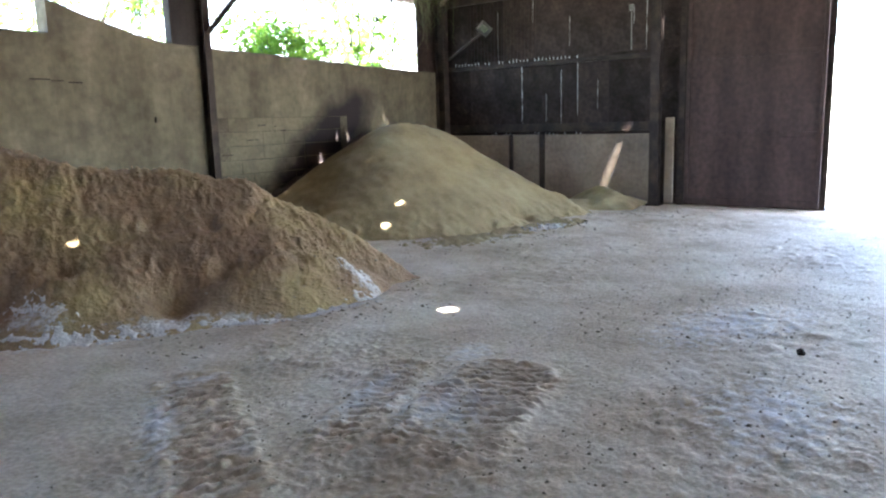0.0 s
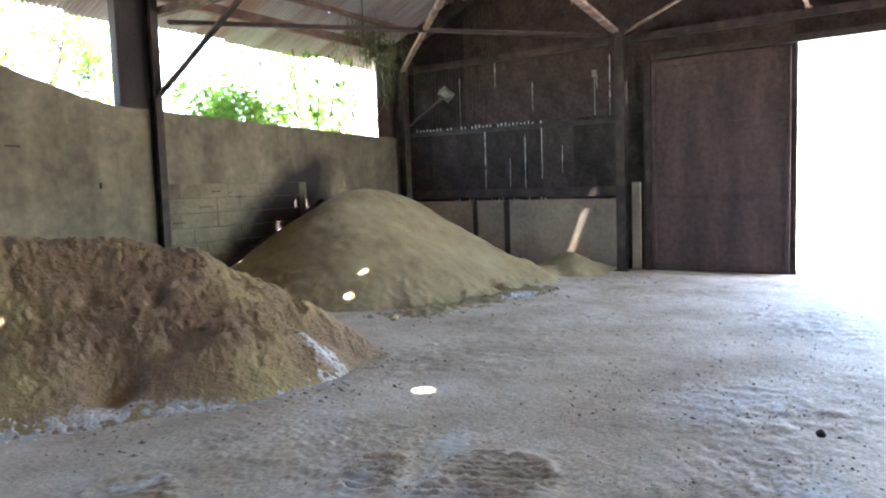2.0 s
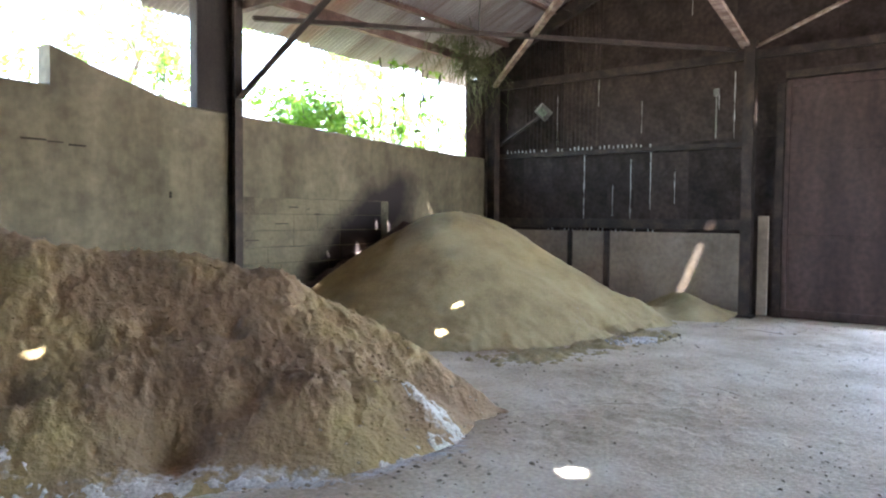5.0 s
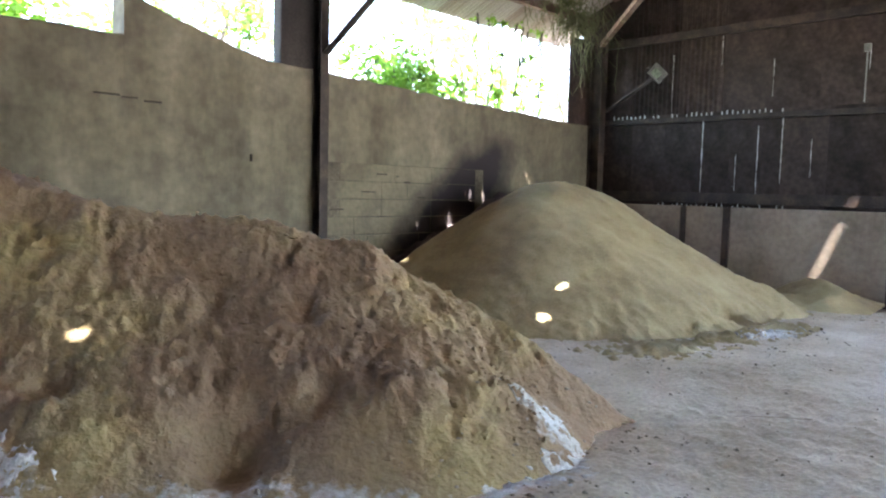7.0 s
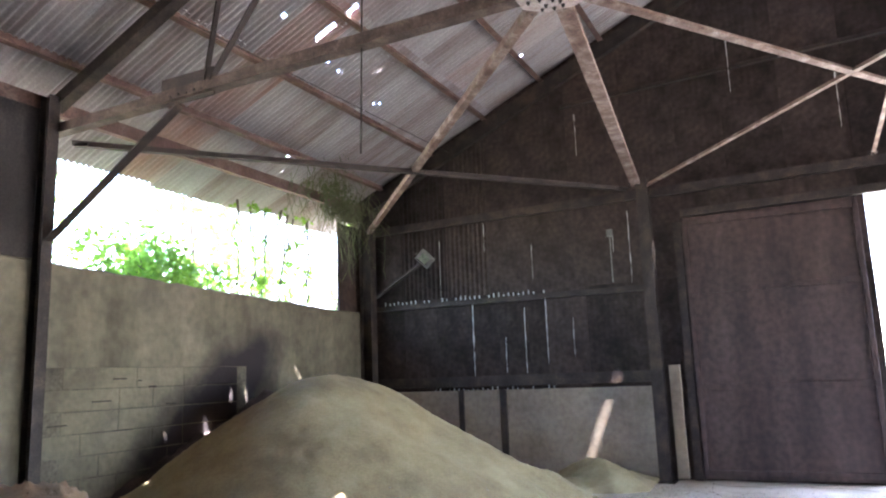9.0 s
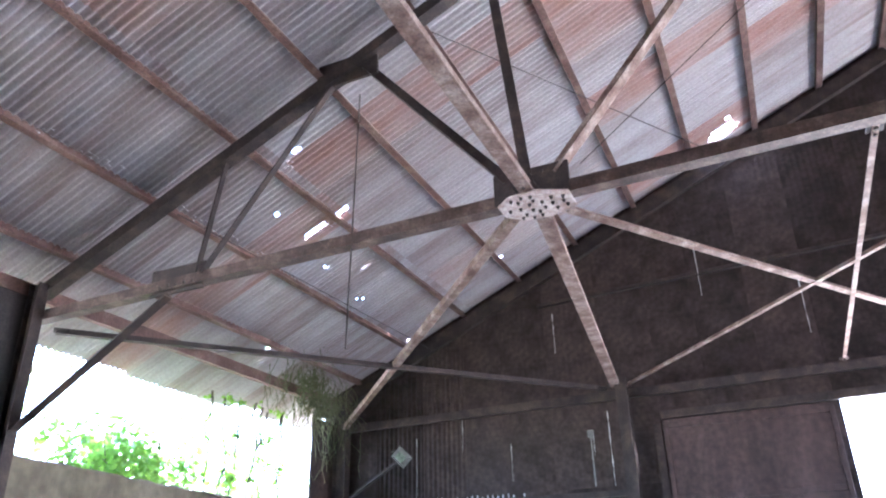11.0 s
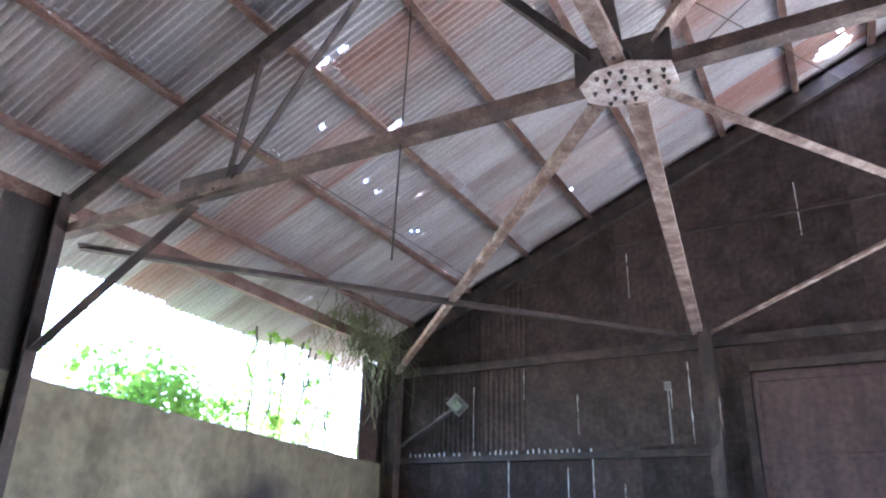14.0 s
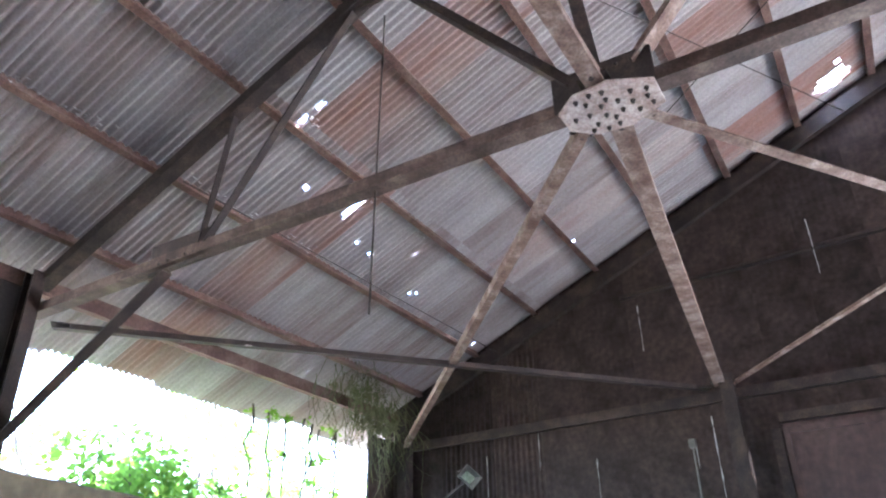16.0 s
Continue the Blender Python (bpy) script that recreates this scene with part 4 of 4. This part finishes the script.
# ---- old blockwork showing low on the north wall ----
MORTAR = mat("dark_mortar", [(0.06, 0.05, 0.036), (0.16, 0.142, 0.10)], 1.6, 30, 0.95, bump=0.2)
part("mortar_bed", box_bm(6.20, NY - 0.0135, 0.34, 8.9, NY + 0.01, 1.59, 0.002), MORTAR, north)
rnd = random.Random(3)
for row in range(6):
    z = 0.36 + row * 0.205
    x = 6.22 + (0.21 if row % 2 else 0.0)
    while x < 8.6 - 0.35 * max(0, row - 4):
        w = rnd.choice((0.42, 0.42, 0.63, 0.84))
        e = rnd.uniform(0.0, 0.006)
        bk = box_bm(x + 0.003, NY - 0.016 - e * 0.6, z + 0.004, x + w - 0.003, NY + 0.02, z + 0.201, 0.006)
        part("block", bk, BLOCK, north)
        x += w

# ---- mud crumbs, clods, sticks ----
def crumbs(name, n, spots, smin, smax, seed, material, label, surf):
    """Many flattened broken lumps lying in drifts."""
    r = random.Random(seed)
    verts, faces = [], []
    while len(faces) < n * 8:
        cx, cy, rad = r.choice(spots)
        x, y = r.gauss(cx, rad), r.gauss(cy, rad)
        if not (-0.8 < x < 11.5 and 0.4 < y < 9.4) or noise.noise(Vector((x * 1.6, y * 1.6, 3.0))) < r.uniform(-0.5, 0.3):
            continue
        sz = r.uniform(smin, smax) * (0.6 + 0.8 * r.random() ** 3)
        z = surf(x, y)
        a = r.uniform(0, math.pi)
        ca, sa = math.cos(a), math.sin(a)
        k = len(verts)
        for u, v, w in ((1, 0, 0), (0, 0.7, 0), (-0.9, 0.1, 0), (0, -0.6, 0), (0.1, 0, 0.45), (0, 0, -0.35)):
            u, v, w = (c * sz * r.uniform(0.7, 1.25) for c in (u, v, w))
            verts.append((x + u * ca - v * sa, y + u * sa + v * ca, z + w + sz * 0.1))
        for p, q in ((0, 1), (1, 2), (2, 3), (3, 0)):
            faces += [(k + p, k + q, k + 4), (k + q, k + p, k + 5)]
    return tagged(obj(name, verts, faces, material), label, "dirt", kind="stuff")


MUD = mat("dry_mud", [(0.19, 0.15, 0.11), (0.28, 0.24, 0.185), (0.38, 0.34, 0.28)], 3, 40, 0.95, bump=0.2)
crumbs("mud_crumb_drift", 2000, [(4.87, 2.79, 0.9), (3.92, 1.84, 0.8), (2.27, 2.81, 0.6), (6.29, 3.23, 1.2), (2.75, 1.41, 0.7), (7.76, 3.1, 1.3), (1.56, 3.49, 0.4), (5.79, 1.59, 0.9), (2.64, 3.3, 0.4)], 0.005, 0.016, 5, MUD, "broken crumbs of dried mud on the floor", floor_h)
crumbs("sand_crumb_drift", 700, [(6.64, 5.91, 0.35), (7.89, 5.51, 0.4), (8.73, 5.59, 0.3), (10.46, 5.05, 0.4), (2.82, 5.21, 0.35), (3.8, 4.74, 0.25), (4.6, 4.84, 0.3), (10.93, 4.29, 0.35)], 0.006, 0.024, 6, MUD, "crumbs of dark sand along the foot of the heaps", lambda x, y: max(floor_h(x, y), heap1(x, y) if x < 6.2 else heap2(x, y)))
crumbs("sand_clod_drift", 900, [(3.0, 6.0, 0.45), (3.6, 5.7, 0.4), (2.6, 6.4, 0.4), (3.9, 5.9, 0.3), (4.3, 5.4, 0.25), (3.4, 6.5, 0.3)], 0.010, 0.026, 9, SAND, "small clods of sand on the trampled heap", heap1)
for i, (x, y, ln, a, th) in enumerate([(11.28, 3.05, 0.42, 70, 0.012), (11.3, 3.55, 0.55, 95, 0.010), (10.05, 4.49, 0.45, 75, 0.022), (11.16, 4.11, 0.5, 88, 0.018), (5.73, 4.47, 0.5, 130, 0.006), (6.67, 3.99, 0.35, 60, 0.006), (9.17, 5.23, 0.4, 30, 0.008)]):
    st = thing("stick", "thin dark stick lying on the dusty floor", "stick", "sticks on the floor")
    c, sn = math.cos(radians(a)), math.sin(radians(a))
    z = floor_h(x, y) + th * 0.8
    part("wood", stem_bm([(x - c * ln / 2, y - sn * ln / 2, z), (x + 0.01, y, z + 0.004), (x + c * ln / 2, y + sn * ln / 2, z + 0.003)], th, th * 0.6), BARK, st)
pb = bmesh.new()
bmesh.ops.create_icosphere(pb, subdivisions=2, radius=0.026)
for v in pb.verts:
    v.co = v.co * (1 + 0.25 * noise.noise(v.co * 40)) + Vector((4.435, 1.556, 0.02))
tagged(part("pebble", pb, STEEL), "dark pebble lying on the dusty floor", "pebble")

# torn edges of the sheets hanging beside the purlins
fr = random.Random(77)
fv, ff = [], []
for xa, xb, yy, n in ((5.0, 5.8, 8.24, 26), (6.5, 7.4, 8.26, 22), (7.75, 8.15, 8.24, 16), (6.8, 7.0, 7.28, 10), (8.0, 8.15, 7.5, 8), (10.3, 10.6, 7.45, 6), (8.9, 9.3, 7.5, 8)):
    for _ in range(n):
        x, y = fr.uniform(xa, xb), yy + fr.gauss(0, 0.03)
        z = roof_z(y) + 0.035 + fr.uniform(0, 0.02)
        k = len(fv)
        a, b = fr.uniform(0.01, 0.03), fr.uniform(0.006, 0.02)
        fv += [(x - a, y, z), (x, y - b, z - fr.uniform(0.005, 0.03)), (x + a, y, z), (x, y + b, z + 0.006)]
        ff += [(k, k + 1, k + 2), (k, k + 2, k + 3)]
tagged(obj("torn_flakes", fv, ff, POWDER, roof, "pale torn flakes along the purlins"), kind="stuff")

# dark gaps between old blocks and a crack in the concrete
GAP = mat("mortar_gap", [(0.03, 0.025, 0.02), (0.06, 0.05, 0.04)], 6, 40, 0.95, bump=0)
for gx, gz, gw, gh in ((6.98, 1.47, 0.16, 0.014), (7.42, 1.38, 0.10, 0.02), (7.28, 1.45, 0.05, 0.012), (6.75, 1.26, 0.22, 0.012), (8.1, 1.38, 0.08, 0.018), (7.66, 1.2, 0.14, 0.012), (6.3, 1.06, 0.2, 0.012), (7.0, 0.97, 0.24, 0.010),
                       (3.78, 2.06, 0.22, 0.014), (4.02, 2.05, 0.14, 0.010), (4.22, 2.03, 0.16, 0.016), (5.3, 1.55, 0.02, 0.07)):
    part("mortar_gap", box_bm(gx, NY - 0.024, gz, gx + gw, NY + 0.01, gz + gh, 0.003), GAP, north)
